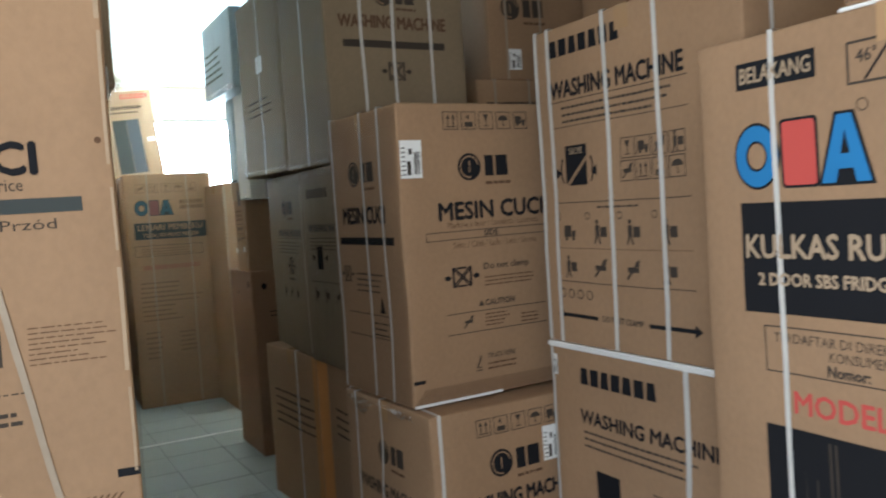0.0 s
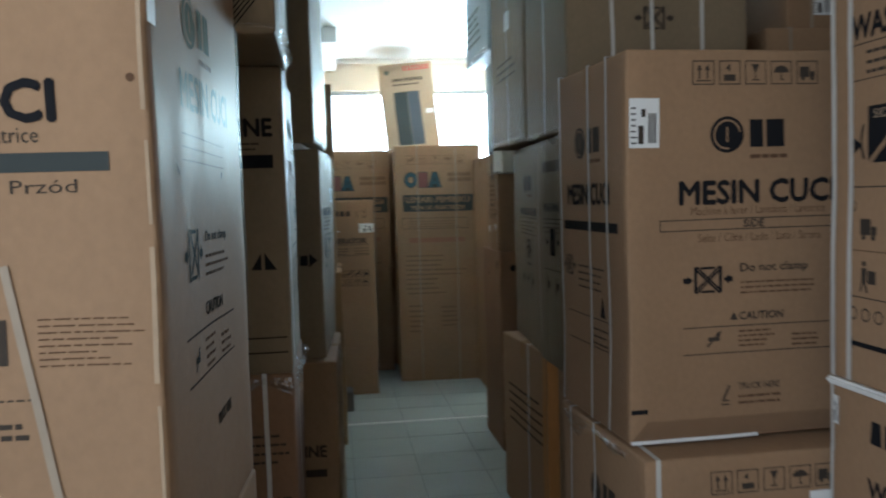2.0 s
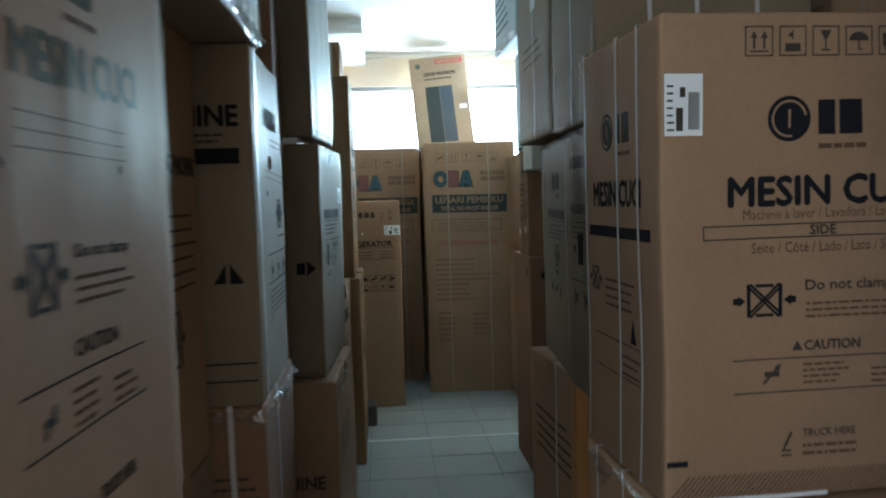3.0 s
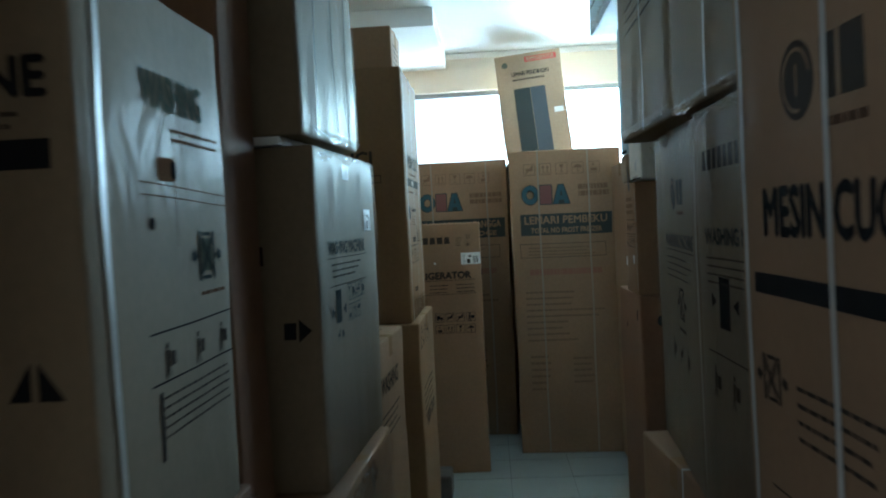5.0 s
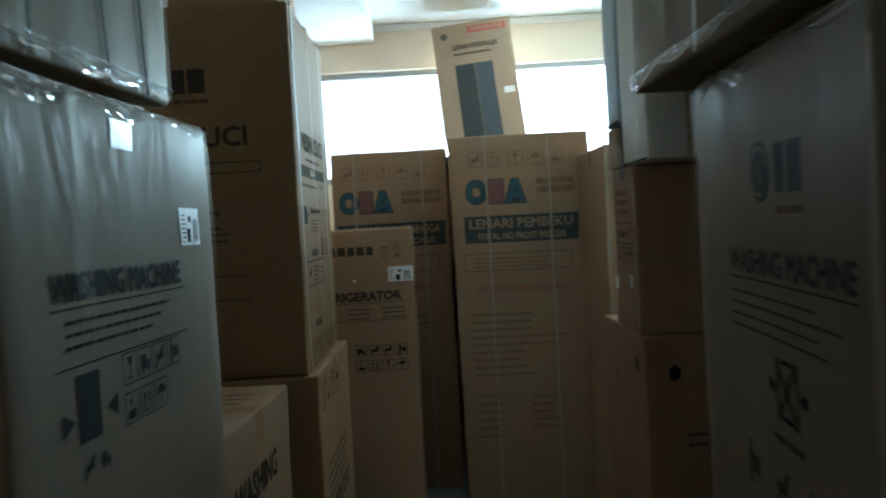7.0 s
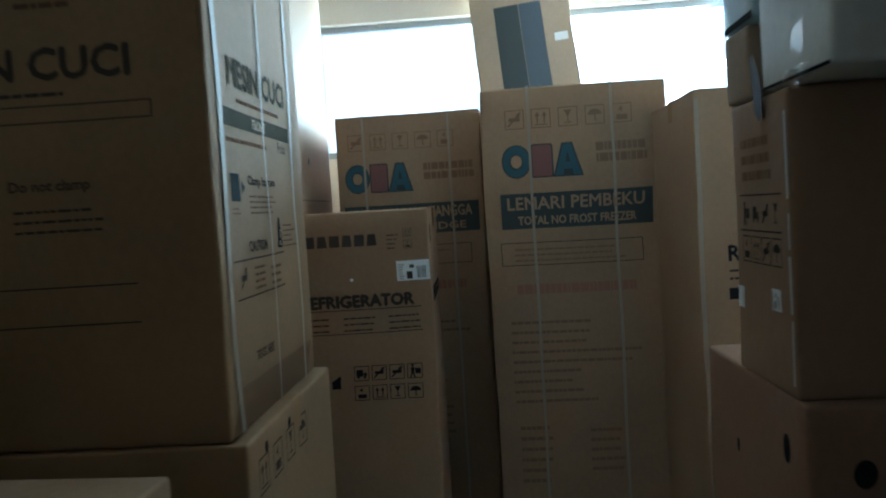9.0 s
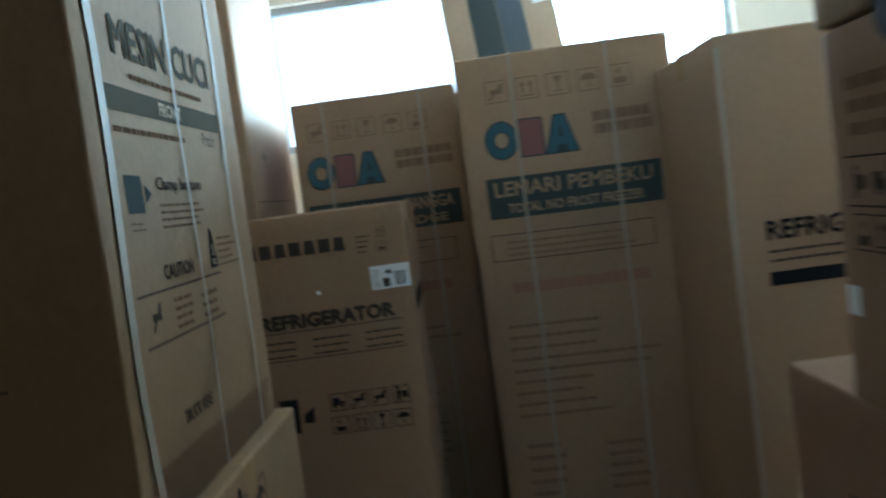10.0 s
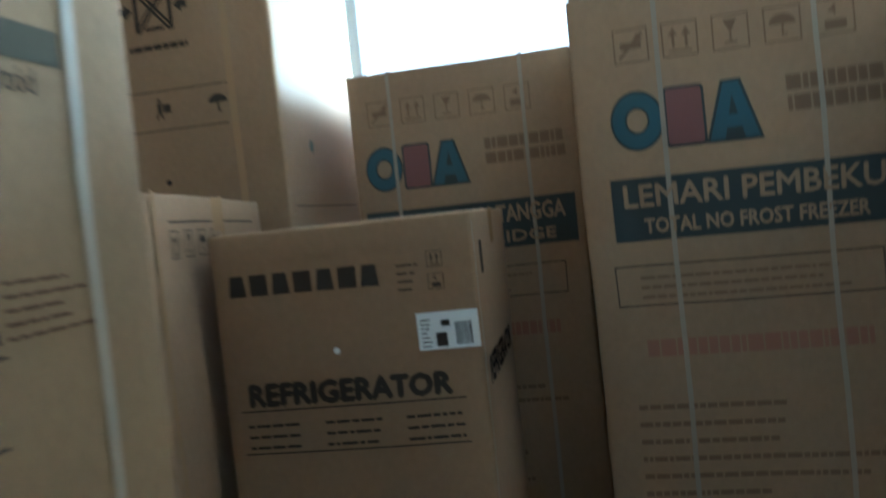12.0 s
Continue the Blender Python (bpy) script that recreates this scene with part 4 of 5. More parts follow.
symbol(c, "F", "up", 0.400, 1.345, 0.028, INK_SOFT)
symbol(c, "F", "weight", 0.400, 1.306, 0.028, INK_SOFT)
c.lines("small_print", "F", 0.345, 1.308, 0.385, 1.365, 4, INK_SOFT, 0.3)
label_sheet(c, "F", 0.372, 1.200, 0.480, 1.266)
c.text("F", "REFRIGERATOR", 0.050, 1.122, 0.422, 1.160, INK_SOFT, 0.034)
c.bar("rule", "F", 0.030, 1.111, 0.445, 1.114, INK_SOFT)
for a, b in ((0.04, 0.14), (0.185, 0.29), (0.335, 0.44)):
    c.lines("small_print", "F", a, 1.042, b, 1.102, 3, INK_SOFT, 0.35, 0.1)
c.bar("rule", "F", 0.030, 1.032, 0.445, 1.035, INK_SOFT)
c.bar("fridge_picture", "F", 0.068, 0.824, 0.122, 0.922, INK)
c.flat("clamp_arrow", "F", [[(0.135, 0.85), (0.165, 0.85), (0.165, 0.895), (0.135, 0.875)]], INK)
c.flat("clamp_arrow", "F", [[(0.03, 0.855), (0.055, 0.87), (0.03, 0.885)]], INK)
symbols(c, "F", ("truck", "cross", "cross", "carrier"), 0.21, 0.874, 0.050, 0.009, INK)
symbols(c, "F", ("weight", "up", "glass", "umbrella"), 0.21, 0.808, 0.050, 0.009, INK)
c.flat("hole", "F", disc(0.222, 1.212, 0.006, 10), PAPER)
c.flat("side_print", "R", [quad(0.08, 1.32, 0.12, 1.38)], INK_SOFT)
c.text("R", "REFRIGERATOR", 0.06, 1.12, 0.48, 1.17, INK, 0.018)
c.bar("edge_tape", "R", 0.004, 0.10, 0.014, 1.42, STRAP_DULL, "pale worn edge tape")
c.tape()


def fridge_front(c, words, small, x0, x1):
    """Front of the tall fridge and freezer cartons with the three-colour logo, its inks muted for haze."""
    w = x1 - x0
    symbols(c, "F", ("cross", "up", "glass", "umbrella", "weight"), x0 + 0.03, c.h - 0.150, 0.070, 0.026, INK_FAINT)
    three_colour_logo(c, "F", x0 + 0.02, c.h - 0.325, x0 + 0.295, c.h - 0.212, INK_BLUE_HAZED, INK_RED_HAZED, INK_SLATE)
    c.lines("small_print", "F", x0 + 0.35, c.h - 0.285, x1 - 0.01, c.h - 0.205, 2, INK_FAINT, 0.95, 0.05)
    c.bar("printed_band", "F", x0, c.h - 0.515, x1, c.h - 0.385, INK_SLATE)
    c.text("F", words, x0 + 0.025, c.h - 0.445, x1 - 0.03, c.h - 0.400, KRAFT, 0.012, 0.0024)
    c.text("F", small, x0 + 0.06, c.h - 0.500, x1 - 0.06, c.h - 0.470, KRAFT, 0.015, 0.0024)
    c.box_line("box_rule", "F", x0 - 0.01, c.h - 0.650, x1 - 0.04, c.h - 0.565)
    c.lines("small_print", "F", x0 + 0.04, c.h - 0.635, x1 - 0.08, c.h - 0.575, 3, INK_FAINT, 0.4, 0.3)
    c.lines("red_print", "F", x0 + 0.04, c.h - 0.755, x1 - 0.07, c.h - 0.700, 1, INK_RED_FAINT, 0.8, 0.05)
    c.lines("small_print", "F", x0 + 0.01, c.h - 1.16, x1 - 0.03, c.h - 0.83, 9, INK_FAINT, 0.35, 0.6)
    c.lines("small_print", "F", x0 + 0.02, c.h - 1.46, x0 + 0.14, c.h - 1.22, 6, INK_FAINT, 0.4)
    c.lines("small_print", "F", x0 + 0.28, c.h - 1.42, x0 + 0.42, c.h - 1.24, 5, INK_FAINT, 0.4)


fridge_front(gea2, "LEMARI PEMBEKU", "TOTAL NO FROST FREEZER", 0.06, 0.605)
fridge_front(gea1, "KULKAS RUMAH TANGGA", "2 DOOR FRIDGE", 0.022, 0.598)
for c in (gea1, gea2):
    c.strap(0.175 if c is gea2 else 0.12, "F", STRAP_DULL, 0.010)
    c.strap(0.472 if c is gea2 else 0.485, "F", STRAP_DULL, 0.010)
    c.tape()
c = lean
c.bar("red_print", "F", 0.22, 0.705, 0.45, 0.745, INK_RED)
c.text("F", "REFRIGERATOR", 0.235, 0.712, 0.435, 0.738, KRAFT_PALE, 0.02, 0.0024)
c.text("F", "LEMARI PENDINGIN", 0.115, 0.610, 0.385, 0.640, INK_SOFT, 0.02)
c.lines("small_print", "F", 0.115, 0.575, 0.385, 0.600, 1, INK_SOFT, 0.6)
c.flat("roundel", "F", disc(0.07, 0.70, 0.022, 16), INK_TEAL)
c.bar("fridge_picture", "F", 0.115, 0.03, 0.235, 0.515, INK_SLATE)
c.bar("fridge_picture", "F", 0.237, 0.03, 0.345, 0.515, INK_GREY)
c.bar("paper_label", "F", 0.39, 0.305, 0.455, 0.345, PAPER, "white paper label")

# Side-by-side fridge carton by the entrance.
c = gear
c.bar("printed_band", "L", 0.11, 1.655, 0.305, 1.711, INK)
c.text("L", "BELAKANG", 0.122, 1.667, 0.295, 1.700, KRAFT_PALE, 0.01, 0.0024)
c.box_line("box_rule", "L", 0.370, 1.626, 0.56, 1.706, INK_SOFT, 0.005)
c.text("L", "46°", 0.39, 1.665, 0.43, 1.690, INK_SOFT, 0.01)
c.flat("tilt_line", "L", [stroke(0.405, 1.632, 0.455, 1.694, 0.005)], INK)
three_colour_logo(c, "L", 0.108, 1.446, 0.412, 1.576)
c.flat("mark_ring", "L", ring(0.398, 1.588, 0.010, 0.0125), INK_SOFT)
c.bar("printed_band", "L", 0.106, 1.178, 0.87, 1.413, INK)
c.text("L", "KULKAS RUMAH TANGGA", 0.118, 1.296, 0.85, 1.345, KRAFT_PALE, 0.015, 0.0024)
c.text("L", "2 DOOR SBS FRIDGE", 0.148, 1.238, 0.455, 1.264, KRAFT_PALE, 0.02, 0.0024)
c.box_line("box_rule", "L", 0.152, 1.052, 0.80, 1.152, INK_SOFT)
c.text("L", "TERDAFTAR DI DIREKT", 0.176, 1.118, 0.455, 1.138, INK_SOFT, 0.0)
c.text("L", "KONSUMEN", 0.307, 1.090, 0.44, 1.110, INK_SOFT, 0.0)
c.text("L", "Nomor:", 0.303, 1.060, 0.395, 1.082, INK_SOFT, 0.02)
c.text("L", "MODEL", 0.220, 0.972, 0.435, 1.018, INK_RED, 0.013)
c.bar("printed_panel", "L", 0.145, 0.20, 0.80, 0.938, INK)
c.box_line("panel_drawing", "L", 0.238, 0.70, 0.268, 0.85, INK_SOFT, 0.003)
c.bar("panel_drawing", "L", 0.298, 0.30, 0.304, 0.925, INK_SOFT, off=0.0024)
c.bar("panel_drawing", "L", 0.312, 0.30, 0.318, 0.925, INK_SOFT, off=0.0024)
c.strap(c.d - 0.203, "R")
c.strap(c.d - 0.70, "R")
c.tape()
seven_blocks(gearback, "F", 0.07, 2.165, 0.42, 2.225)
c = geartop
hatch(c, "L", 0.075, mat=INK_SOFT)
bm = bmesh.new()
slab(bm, -0.002, -0.004, -0.008, c.w, c.d + 0.012, -0.001, 0.002)
part("foam_pad", bm, FOAM, c.ob, "white foam sheet under the carton")

# Stack of two washing machine cartons with printed instructions.
c = samup
seven_blocks(c, "L", 0.078, 0.925, 0.42, 0.978)
c.text("L", "WASHING MACHINE", 0.08, 0.792, 0.662, 0.846, INK, 0.018)
c.bar("rule", "L", 0.077, 0.779, 0.673, 0.782, INK_SOFT)
for v0 in (0.755, 0.732, 0.711):
    c.lines("small_print", "L", 0.13, v0, 0.62, v0 + 0.016, 1, INK_SOFT, 0.6, 0.2)
c.bar("rule", "L", 0.077, 0.698, 0.673, 0.7005, INK_SOFT)
c.bar("washer_picture", "L", 0.135, 0.512, 0.240, 0.638, INK)
c.text("L", "SIDE", 0.155, 0.610, 0.222, 0.630, KRAFT_PALE, 0.0, 0.0024)
c.flat("clamp_cross", "L", [stroke(0.125, 0.502, 0.255, 0.61, 0.006), stroke(0.135, 0.502, 0.265, 0.61, 0.004)], KRAFT, off=0.0026)
c.flat("clamp_arrow", "L", [[(0.085, 0.535), (0.115, 0.553), (0.085, 0.571)], [(0.286, 0.571), (0.258, 0.553), (0.286, 0.535)]], INK)
c.flat("clamp_cross", "L", ring(0.19, 0.56, 0.075, 0.082, 150, 210) + ring(0.19, 0.56, 0.075, 0.082, -30, 30), INK)
symbols(c, "L", ("glass", "truck", "cross", "carrier"), 0.395, 0.578, 0.061, 0.006, INK_SOFT)
symbols(c, "L", ("cross", "up", "weight", "umbrella"), 0.392, 0.512, 0.061, 0.006, INK_SOFT)
c.bar("rule", "L", 0.07, 0.457, 0.67, 0.460, INK_SOFT)
c.lines("small_print", "L", 0.28, 0.438, 0.47, 0.450, 1, INK_SOFT, 0.6)
symbols(c, "L", ("truck", "carrier", "carrier", "carrier"), 0.10, 0.325, 0.082, 0.065, INK_SOFT, False)
c.flat("tick_ring", "L", sum((ring(0.085 + i * 0.147, 0.415, 0.009, 0.012, n=14) for i in range(4)), []), INK_SOFT)
c.bar("rule", "L", 0.07, 0.312, 0.67, 0.314, INK_BROWN)
symbols(c, "L", ("carrier", "cross", "cross", "carrier"), 0.10, 0.214, 0.080, 0.065, INK_SOFT, False)
c.bar("rule", "L", 0.07, 0.203, 0.67, 0.206, INK_SOFT)
c.flat("tick_ring", "L", sum((ring(0.09 + i * 0.045, 0.165, 0.012, 0.016, n=14) for i in range(4)), []), INK_SOFT)
c.bar("clamp_rule", "L", 0.075, 0.088, 0.262, 0.100, INK)
c.flat("clamp_arrow", "L", [[(0.06, 0.094), (0.085, 0.078), (0.085, 0.110)], [(0.69, 0.094), (0.662, 0.112), (0.662, 0.076)]], INK)
c.bar("clamp_rule", "L", 0.488, 0.088, 0.67, 0.100, INK)
c.text("L", "DO NOT CLAMP", 0.285, 0.088, 0.465, 0.106, INK_SOFT, 0.01)
for x in (0.004, 0.068, 0.34, 0.555):
    c.strap(c.d - x - 0.008, "R", width=0.017)
c.strap(0.1, "F")
bm = bmesh.new()
slab(bm, -0.010, -0.006, -0.019, c.w, c.d + 0.010, -0.0005, 0.006)
part("foam_edge", bm, FOAM, c.ob, "white foam sheet under the carton")
c.tape()
c = samlow
seven_blocks(c, "L", 0.145, 0.848, 0.498, 0.901)
c.text("L", "WASHING MACHINE", 0.147, 0.722, 0.74, 0.766, INK, 0.018)
for v0 in (0.690, 0.668, 0.645):
    c.lines("small_print", "L", 0.16, v0, 0.68, v0 + 0.016, 1, INK_SOFT, 0.6, 0.2)
c.bar("washer_picture", "L", 0.212, 0.46, 0.325, 0.578, INK)
symbols(c, "L", ("glass", "truck", "cross", "carrier"), 0.47, 0.51, 0.061, 0.006, INK_SOFT)
c.strap(c.d - 0.615, "R", width=0.02)
c.strap(c.d - 0.006, "R")
label_sheet(c, "L", 0.004, 0.86, 0.03, 0.93)

# Strapped washing machine cartons that stand out into the aisle.
c = lgup
symbols(c, "F", ("up", "weight", "glass", "umbrella", "truck"), 0.172, 0.905, 0.060, 0.013, INK_SOFT)
label_sheet(c, "F", 0.006, 0.750, 0.085, 0.872)
washer_face(c, "F")
c.box_line("box_rule", "F", 0.085, 0.538, 0.60, 0.568)
c.text("F", "SIDE", 0.310, 0.544, 0.365, 0.563, INK_SOFT, 0.02)
c.text("F", "Seite / Côté / Lado / Lato / Strona", 0.187, 0.508, 0.53, 0.530, INK_BROWN, 0.0)
clamp_symbol(c, "F", 0.145, 0.378, 0.280, 0.445, INK)
c.text("F", "Do not clamp", 0.300, 0.422, 0.492, 0.450, INK_SOFT, 0.01)
c.lines("small_print", "F", 0.302, 0.372, 0.52, 0.412, 3, INK_BROWN, 0.45)
c.flat("warning_triangle", "F", [[(0.272, 0.305), (0.296, 0.305), (0.284, 0.326)]], INK_SOFT)
c.text("F", "CAUTION", 0.300, 0.305, 0.422, 0.325, INK_SOFT, 0.02)
c.bar("rule", "F", 0.142, 0.288, 0.56, 0.291, INK_SOFT)
c.bar("rule", "F", 0.142, 0.219, 0.56, 0.222, INK_SOFT)
symbol(c, "F", "cross", 0.200, 0.230, 0.055, INK_SOFT, False)
c.lines("small_print", "F", 0.297, 0.235, 0.40, 0.285, 4, INK_BROWN, 0.5)
c.lines("small_print", "F", 0.45, 0.23, 0.54, 0.27, 3, INK_BROWN, 0.5)
c.text("F", "TRUCK HERE", 0.297, 0.124, 0.415, 0.140, INK_SOFT, 0.01)
c.lines("small_print", "F", 0.297, 0.085, 0.45, 0.118, 2, INK_BROWN, 0.5)
c.flat("foot_mark", "F", [stroke(0.255, 0.10, 0.272, 0.135, 0.006), quad(0.25, 0.095, 0.272, 0.099), quad(0.25, 0.085, 0.272, 0.089)], INK_SOFT)
c.bar("corner_mark", "F", 0.002, 0.076, 0.046, 0.088, INK)
hatch(c, "F", 0.055)
round_logo(c, "L", 0.20, 0.785, 0.045, INK_SOFT)
c.text("L", "MESIN CUCI", 0.09, 0.610, 0.425, 0.667, INK, 0.021)
c.bar("printed_band", "L", 0.05, 0.536, 0.48, 0.562, INK)
clamp_symbol(c, "L", 0.045, 0.40, 0.145, 0.46)
c.lines("small_print", "L", 0.17, 0.37, 0.40, 0.45, 4, INK_SOFT)
c.flat("warning_triangle", "L", [[(0.335, 0.300), (0.375, 0.300), (0.355, 0.36)]], INK)
c.bar("rule", "L", 0.08, 0.29, 0.42, 0.293, INK_SOFT)
c.bar("rule", "L", 0.08, 0.21, 0.42, 0.213, INK_SOFT)
c.lines("small_print", "L", 0.26, 0.22, 0.42, 0.28, 3, INK_SOFT)
for x in (0.03, 0.275, 0.41):
    c.strap(c.d - x, "R", slack=0.006)
c.bar("foam_edge", "F", 0.0, 0.001, 0.35, 0.010, FOAM, "white foam edge", 0.006)
c.tape()
c = lglow
symbols(c, "F", ("up", "weight", "glass", "umbrella", "truck"), 0.170, 0.690, 0.058, 0.012, INK_SOFT)
round_logo(c, "F", 0.258, 0.592, 0.046)
label_sheet(c, "F", 0.435, 0.56, 0.51, 0.68)
c.text("F", "WASHING MACHINE", 0.09, 0.445, 0.58, 0.495, INK, 0.021)
c.lines("small_print", "F", 0.1, 0.37, 0.55, 0.43, 3)
round_logo(c, "L", 0.30, 0.60, 0.042, INK_SOFT)
c.text("L", "WASHING MACHINE", 0.10, 0.445, 0.56, 0.49, INK_SOFT, 0.019)
c.strap(0.028, "F", slack=0.01)
c.strap(c.d - 0.098, "R", slack=0.02)
c.strap(c.d - 0.29, "R", slack=0.02)
c.tape()

# Film-wrapped washing machine cartons past them.
c = r2b
c.text("L", "WASHING MACHINE", 0.07, 0.578, 0.52, 0.61, INK_SLATE, 0.018)
c.lines("small_print", "L", 0.07, 0.50, 0.52, 0.565, 4, INK_SOFT, 0.3)
c.bar("washer_picture", "L", 0.145, 0.415, 0.215, 0.515, INK)
c.flat("clamp_arrow", "L", [[(0.09, 0.45), (0.125, 0.465), (0.09, 0.48)], [(0.27, 0.45), (0.235, 0.465), (0.27, 0.48)]], INK)
seven_blocks(c, "L", 0.06, 0.725, 0.33, 0.765, INK_SOFT)
c.bar("rule", "L", 0.06, 0.36, 0.52, 0.363, INK_SOFT)
symbols(c, "L", ("carrier", "carrier", "cross"), 0.08, 0.27, 0.07, 0.06, INK_SOFT, False)
c = rlg
round_logo(c, "L", 0.335, 0.690, 0.040, INK_SLATE)
c.text("L", "WASHING MACHINE", 0.18, 0.555, 0.615, 0.588, INK_SLATE, 0.019)
c.bar("rule", "L", 0.17, 0.545, 0.62, 0.5475, INK_SOFT)
c.lines("small_print", "L", 0.18, 0.475, 0.60, 0.54, 4, INK_SOFT, 0.3)
clamp_symbol(c, "L", 0.32, 0.375, 0.46, 0.455, INK)
c.lines("small_print", "L", 0.33, 0.345, 0.45, 0.365, 1, INK_SOFT, 0.6)
symbols(c, "L", ("carrier", "cross", "carrier"), 0.20, 0.25, 0.07, 0.05, INK_SOFT, False)
c.bar("corner_tape", "L", 0.645, 0.02, 0.664, 0.80, STRAP_DULL, "dull edge strip")
c = r2blow
c.lines("small_print", "L", 0.08, 0.45, 0.45, 0.6, 4, INK_SOFT)
c = rlglow
c.bar("edge_board", "F", 0.0, 0.004, 0.05, 0.785, ORANGE, "orange edge board", 0.003)
c.bar("edge_board", "L", c.d - 0.05, 0.004, c.d, 0.785, ORANGE, "orange edge board", 0.003)
c.strap(c.d - 0.40, "R")
c.lines("small_print", "L", 0.1, 0.4, 0.6, 0.6, 5, INK_SOFT)
c.tape()
c = r3a
c.text("F", "WASHING MACHINE", 0.062, 0.535, 0.54, 0.585, INK_BROWN, 0.019)
c.bar("printed_band", "F", 0.074, 0.456, 0.533, 0.485, INK_SOFT)
clamp_symbol(c, "F", 0.235, 0.325, 0.370, 0.40)
round_logo(c, "F", 0.26, 0.665, 0.04, INK_SOFT)
for x in (0.155, 0.295, 0.47):
    c.strap(x, "F", slack=0.01)
c.strap(0.28, "R")
c = r3b
c.strap(0.33, "R", slack=0.02)
c.bar("paper_label", "L", 0.30, 0.50, 0.40, 0.58, PAPER)
c.lines("small_print", "L", 0.12, 0.3, 0.55, 0.4, 3, INK_SOFT)

# The far end of that side.
c = r5
c.lines("small_print", "L", 0.05, 0.31, 0.19, 0.385, 3, INK_FAINT, 0.7)
c.bar("rule", "L", 0.03, 0.286, 0.225, 0.2885, INK_SOFT)
symbols(c, "L", ("carrier", "truck", "cross", "glass"), 0.038, 0.238, 0.042, 0.005, INK_SOFT, False)
c.bar("rule", "L", 0.03, 0.231, 0.225, 0.2335, INK_SOFT)
symbols(c, "L", ("weight", "up", "cross", "umbrella"), 0.038, 0.182, 0.042, 0.005, INK_SOFT)
label_sheet(c, "L", 0.175, 0.118, 0.212, 0.150)
c.bar("paper_label", "L", 0.012, 0.105, 0.04, 0.14, PAPER, "white paper label", 0.0022)
for v0, v1, k in ((0.02, 0.11, 0.004), (0.12, 0.2, 0.006), (0.21, 0.26, 0.003), (0.28, 0.40, 0.0055)):
    c.bar("worn_edge", "L", 0.254 - k, v0, 0.255, v1, STRAP, "pale worn edge")
c = r5up
# White patch stands in for the window's glare on a torn piece of film.
c.flat("glossy_sticker", "L", [[(0.128, 0.040), (0.165, 0.028), (0.169, 0.072), (0.150, 0.068), (0.128, 0.062)]], GLOSS_PAPER, "shiny white patch for the glare on torn film", 0.002)
c.bar("edge_line", "L", 0.004, 0.001, 0.243, 0.006, INK, "dark lower edge", 0.002)
c.flat("torn_flap", "L", [[(-0.038, 0.055), (-0.030, 0.02), (-0.026, -0.025), (-0.006, -0.040), (0.008, -0.034), (0.010, 0.004), (0.002, 0.03), (-0.02, 0.06)]], DARK_FOAM, "dark torn wrap hanging down", 0.004)
r5back.bar("edge_line", "L", 0.003, 0.001, 0.155, 0.012, INK_SLATE, "dark lower edge", 0.002)
c = r5low
c.flat("roundel", "F", disc(0.075, 1.035, 0.020, 20, 0.8), INK)
c.lines("small_print", "F", 0.1, 0.85, 0.3, 0.9, 2, INK_SOFT)
c.flat("hole", "L", disc(0.42, 1.05, 0.022, 18, 0.7), INK)
c.flat("hole", "L", disc(0.185, 0.99, 0.012, 14, 0.6), INK)
c = r6
c.text("F", "REFRIGERATOR", 0.083, 1.225, 0.50, 1.270, INK, 0.018)
c.lines("small_print", "F", 0.083, 1.17, 0.5, 1.215, 2, INK_SOFT, 0.4)
c.bar("printed_band", "F", 0.08, 1.113, 0.40, 1.147, INK)
c.bar("edge_tape", "F", 0.002, 0.02, 0.014, 1.70, STRAP_DULL, "pale worn edge tape")
c.tape()
for c in (b2, b3, r5up, topblue):
    c.strap(0.10, "F", STRAP_DULL)
    c.strap(0.30, "F", STRAP_DULL)
b2.lines("small_print", "F", 0.05, 1.8, 0.5, 1.95, 4, INK_SOFT)
round_logo(b3, "F", 0.13, 0.345, 0.055, INK_SOFT)
label_sheet(b3, "F", 0.10, 0.05, 0.18, 0.15)
b4.lines("small_print", "F", 0.06, 1.9, 0.5, 2.1, 4, INK_SOFT)
topblue.lines("small_print", "L", 0.06, 0.1, 0.5, 0.3, 5, INK_TEAL, 0.4)


# ---- torn and crumpled film on the wrapped cartons ----
def film(c, face, u0, u1, v, drop, seed, puff=0.02, mat=None):
    """A crumpled strip of stretch film along a face at height v, hanging down by drop."""
    bm = bmesh.new()
    n, m = max(8, int((u1 - u0) / 0.012)), 6
    rows = []
    for i in range(n + 1):
        u = u0 + (u1 - u0) * i / n
        fall = drop * (0.55 + 0.9 * noise.noise(Vector((seed, u * 9, 0.3))))
        row = []
        for j in range(m + 1):
            k = j / m
            out = 0.004 + puff * (0.5 + noise.noise(Vector((u * 45, k * 3.6 + seed, seed * 3.1)))) * math.sin(math.pi * min(1, k + 0.12))
            p = c.on(face, u + 0.008 * noise.noise(Vector((u * 40, k * 5, seed))), v, max(0.003, out))
            p.z -= fall * k
            row.append(bm.verts.new(p))
        rows.append(row)
    for a, b in zip(rows, rows[1:]):
        for j in range(m):
            bm.faces.new((a[j], a[j + 1], b[j + 1], b[j]))
    part("film_wrap", bm, mat or FILM, c.ob, "crumpled clear stretch film")


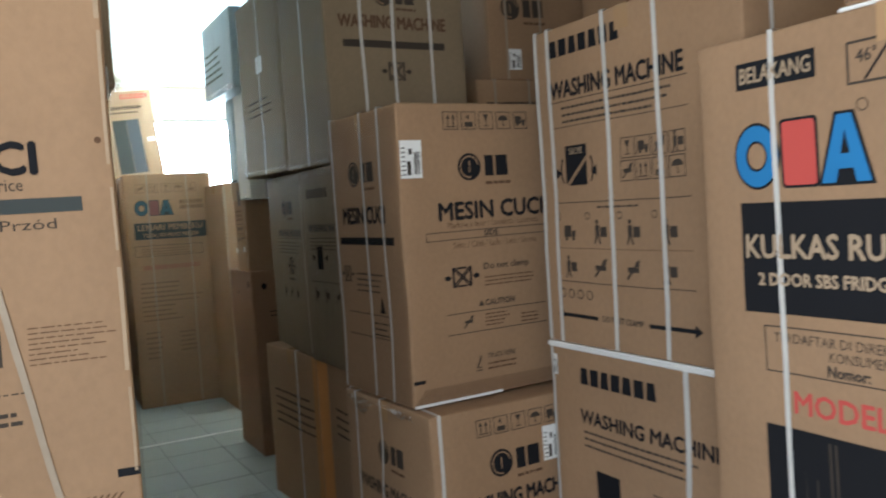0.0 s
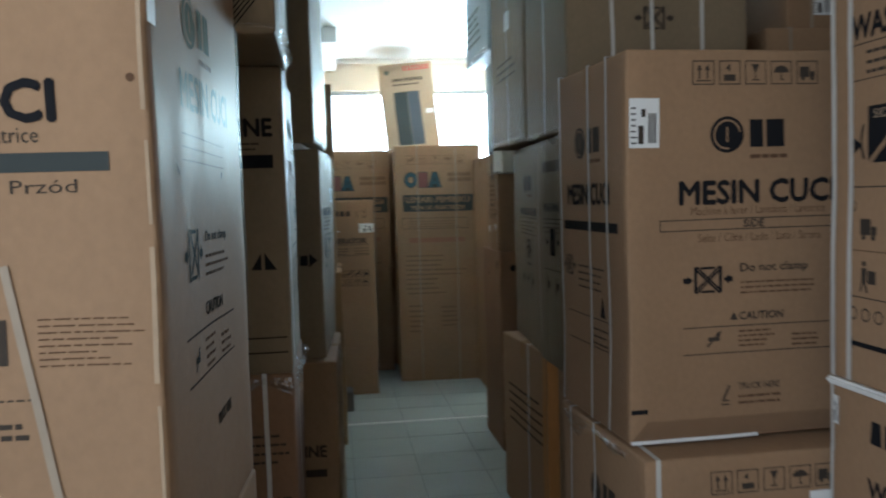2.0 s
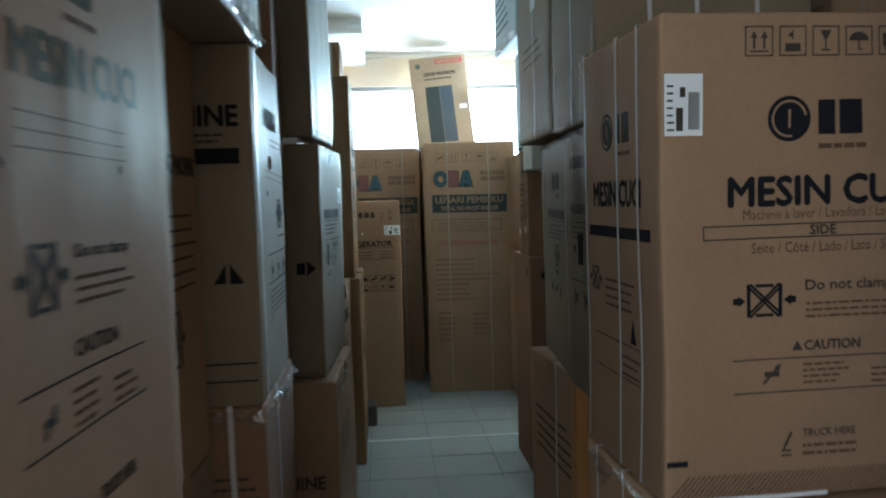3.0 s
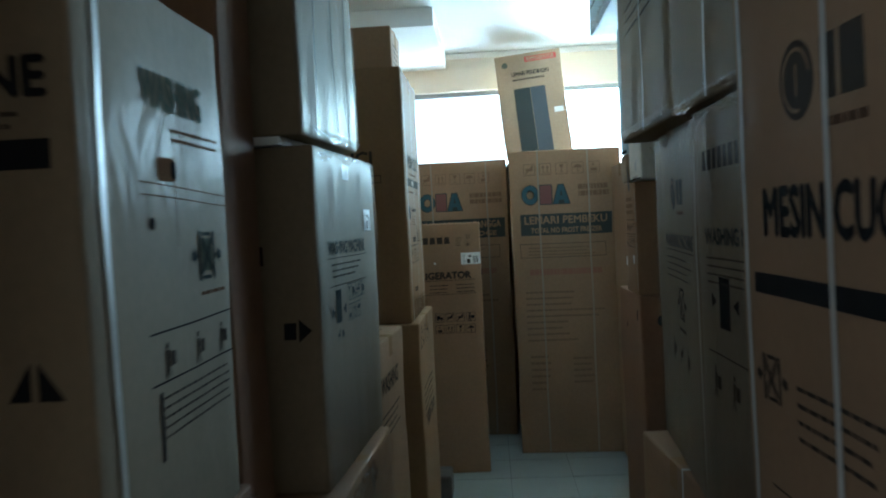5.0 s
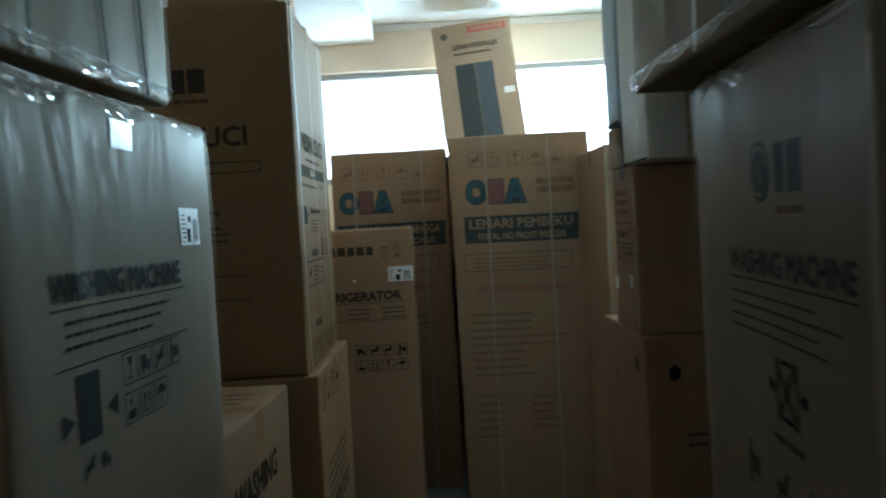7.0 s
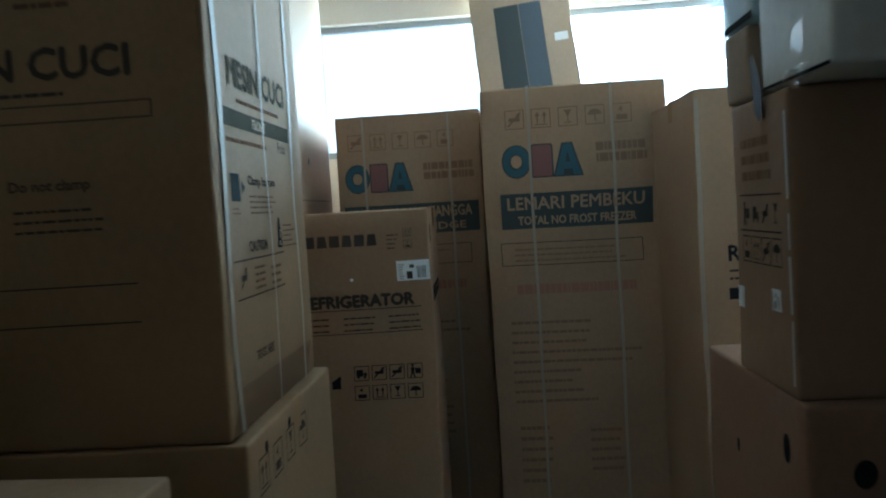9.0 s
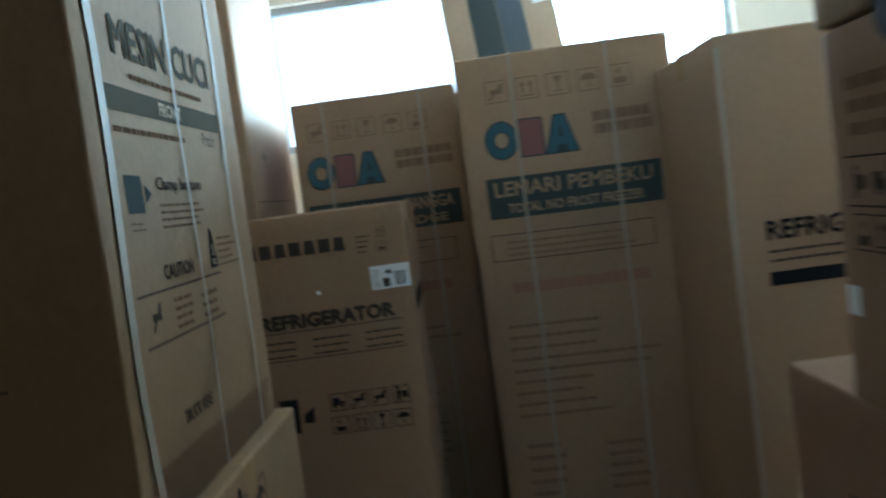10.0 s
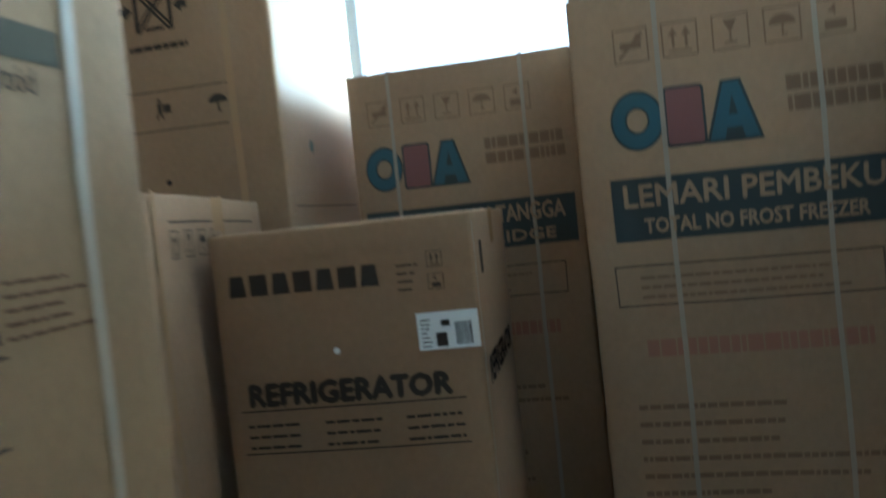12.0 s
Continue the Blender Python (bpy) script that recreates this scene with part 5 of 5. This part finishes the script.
def film_panel(c, face, seed, fold=0.006, mat=None, v0=0.01, v1=None):
    """Stretch film over a whole face, drawn into upright folds and small creases."""
    v1, w = v1 or c.h - 0.01, c.span(face)
    n, m = int(w / 0.014), int((v1 - v0) / 0.03)
    bm = bmesh.new()
    rows = []
    for i in range(n + 1):
        u = 0.006 + (w - 0.012) * i / n
        row = []
        for j in range(m + 1):
            v = v0 + (v1 - v0) * j / m
            end = 1.0 + 1.6 * (2 * j / m - 1) ** 4
            k = noise.noise(Vector((u * 16, v * 1.3, seed))) + 0.5 * noise.noise(Vector((u * 9 + v * 6, v * 5, seed + 7)))
            row.append(bm.verts.new(c.on(face, u, v, 0.0055 + max(-0.0012, fold * end * k * k * (1 if k > 0 else -0.2)))))
        rows.append(row)
    for a, b in zip(rows, rows[1:]):
        for j in range(m):
            bm.faces.new((a[j], b[j], b[j + 1], a[j + 1]))
    part("film_wrap", bm, mat or STRETCH, c.ob, "clear stretch film with upright folds", True)


for n, (c, face) in enumerate(((l1, "R"), (l3, "R"), (l3up, "R"), (l3low, "R"), (l2over, "R"), (r3a, "L"), (r3b, "L"), (rlg, "L"), (r2b, "L"), (lgup, "L"), (utop, "R"))):
    film_panel(c, face, 2.7 + 3.1 * n, 0.003 if c in (l1, utop, lgup) else 0.007, STRETCH_LAYERS if c in (r3a, r3b, rlg, r2b, lgup) else STRETCH)
film(l3up, "R", 0.0, 0.56, 0.03, 0.035, 1.3, 0.009)
film(l3, "R", 0.02, 0.65, 0.822, 0.03, 2.2, 0.012)
film(l2over, "R", 0.0, 0.54, 0.025, 0.05, 3.4, 0.02)
film(l2over, "F", 0.35, 0.70, 0.02, 0.04, 4.9, 0.02)
film(r3b, "L", 0.0, 0.68, 0.03, 0.03, 5.1, 0.008)
film(r3a, "L", 0.0, 0.5, 0.02, 0.03, 8.8, 0.008)
film(r5up, "L", 0.12, 0.20, 0.014, 0.035, 9.1, 0.012)
film(topblue, "L", 0.0, 0.68, 0.03, 0.05, 10.5, 0.013)
film(rlg, "L", 0.05, 0.64, 0.845, 0.03, 11.2, 0.02)
film(r2b, "L", 0.05, 0.55, 0.845, 0.03, 12.9, 0.02)
film(l2low, "F", 0.5, 0.68, 0.945, 0.10, 13.3, 0.013)
film(l2low, "R", 0.0, 0.58, 0.945, 0.08, 14.6, 0.025)
film(l3low, "R", 0.0, 0.4, 0.80, 0.10, 15.2, 0.013)
film(lglow, "L", 0.05, 0.55, 0.775, 0.05, 16.1, 0.02)

# ---- small things on the floor and overhead ----
structure("trim_floor", [(0.30, 5.615, 0.0, 1.50, 5.64, 0.005)], FOAM, "narrow pale raised strip across the floor tiles", 0.002)
structure("ceiling_bulkhead", [(X0, 6.80, 2.645, 0.50, Y1, TOP - 0.002)], CEILING, "white boxed bulkhead under the ceiling")
bm = bmesh.new()
slab(bm, 0.28, 5.96, 0.0, 0.525, 6.16, 0.13, 0.006)
tagged(new("timber_block", mesh_of(bm, "timber_block", PALLET)), "dark timber block on the floor behind the cartons", "timber")
floor_tiles()
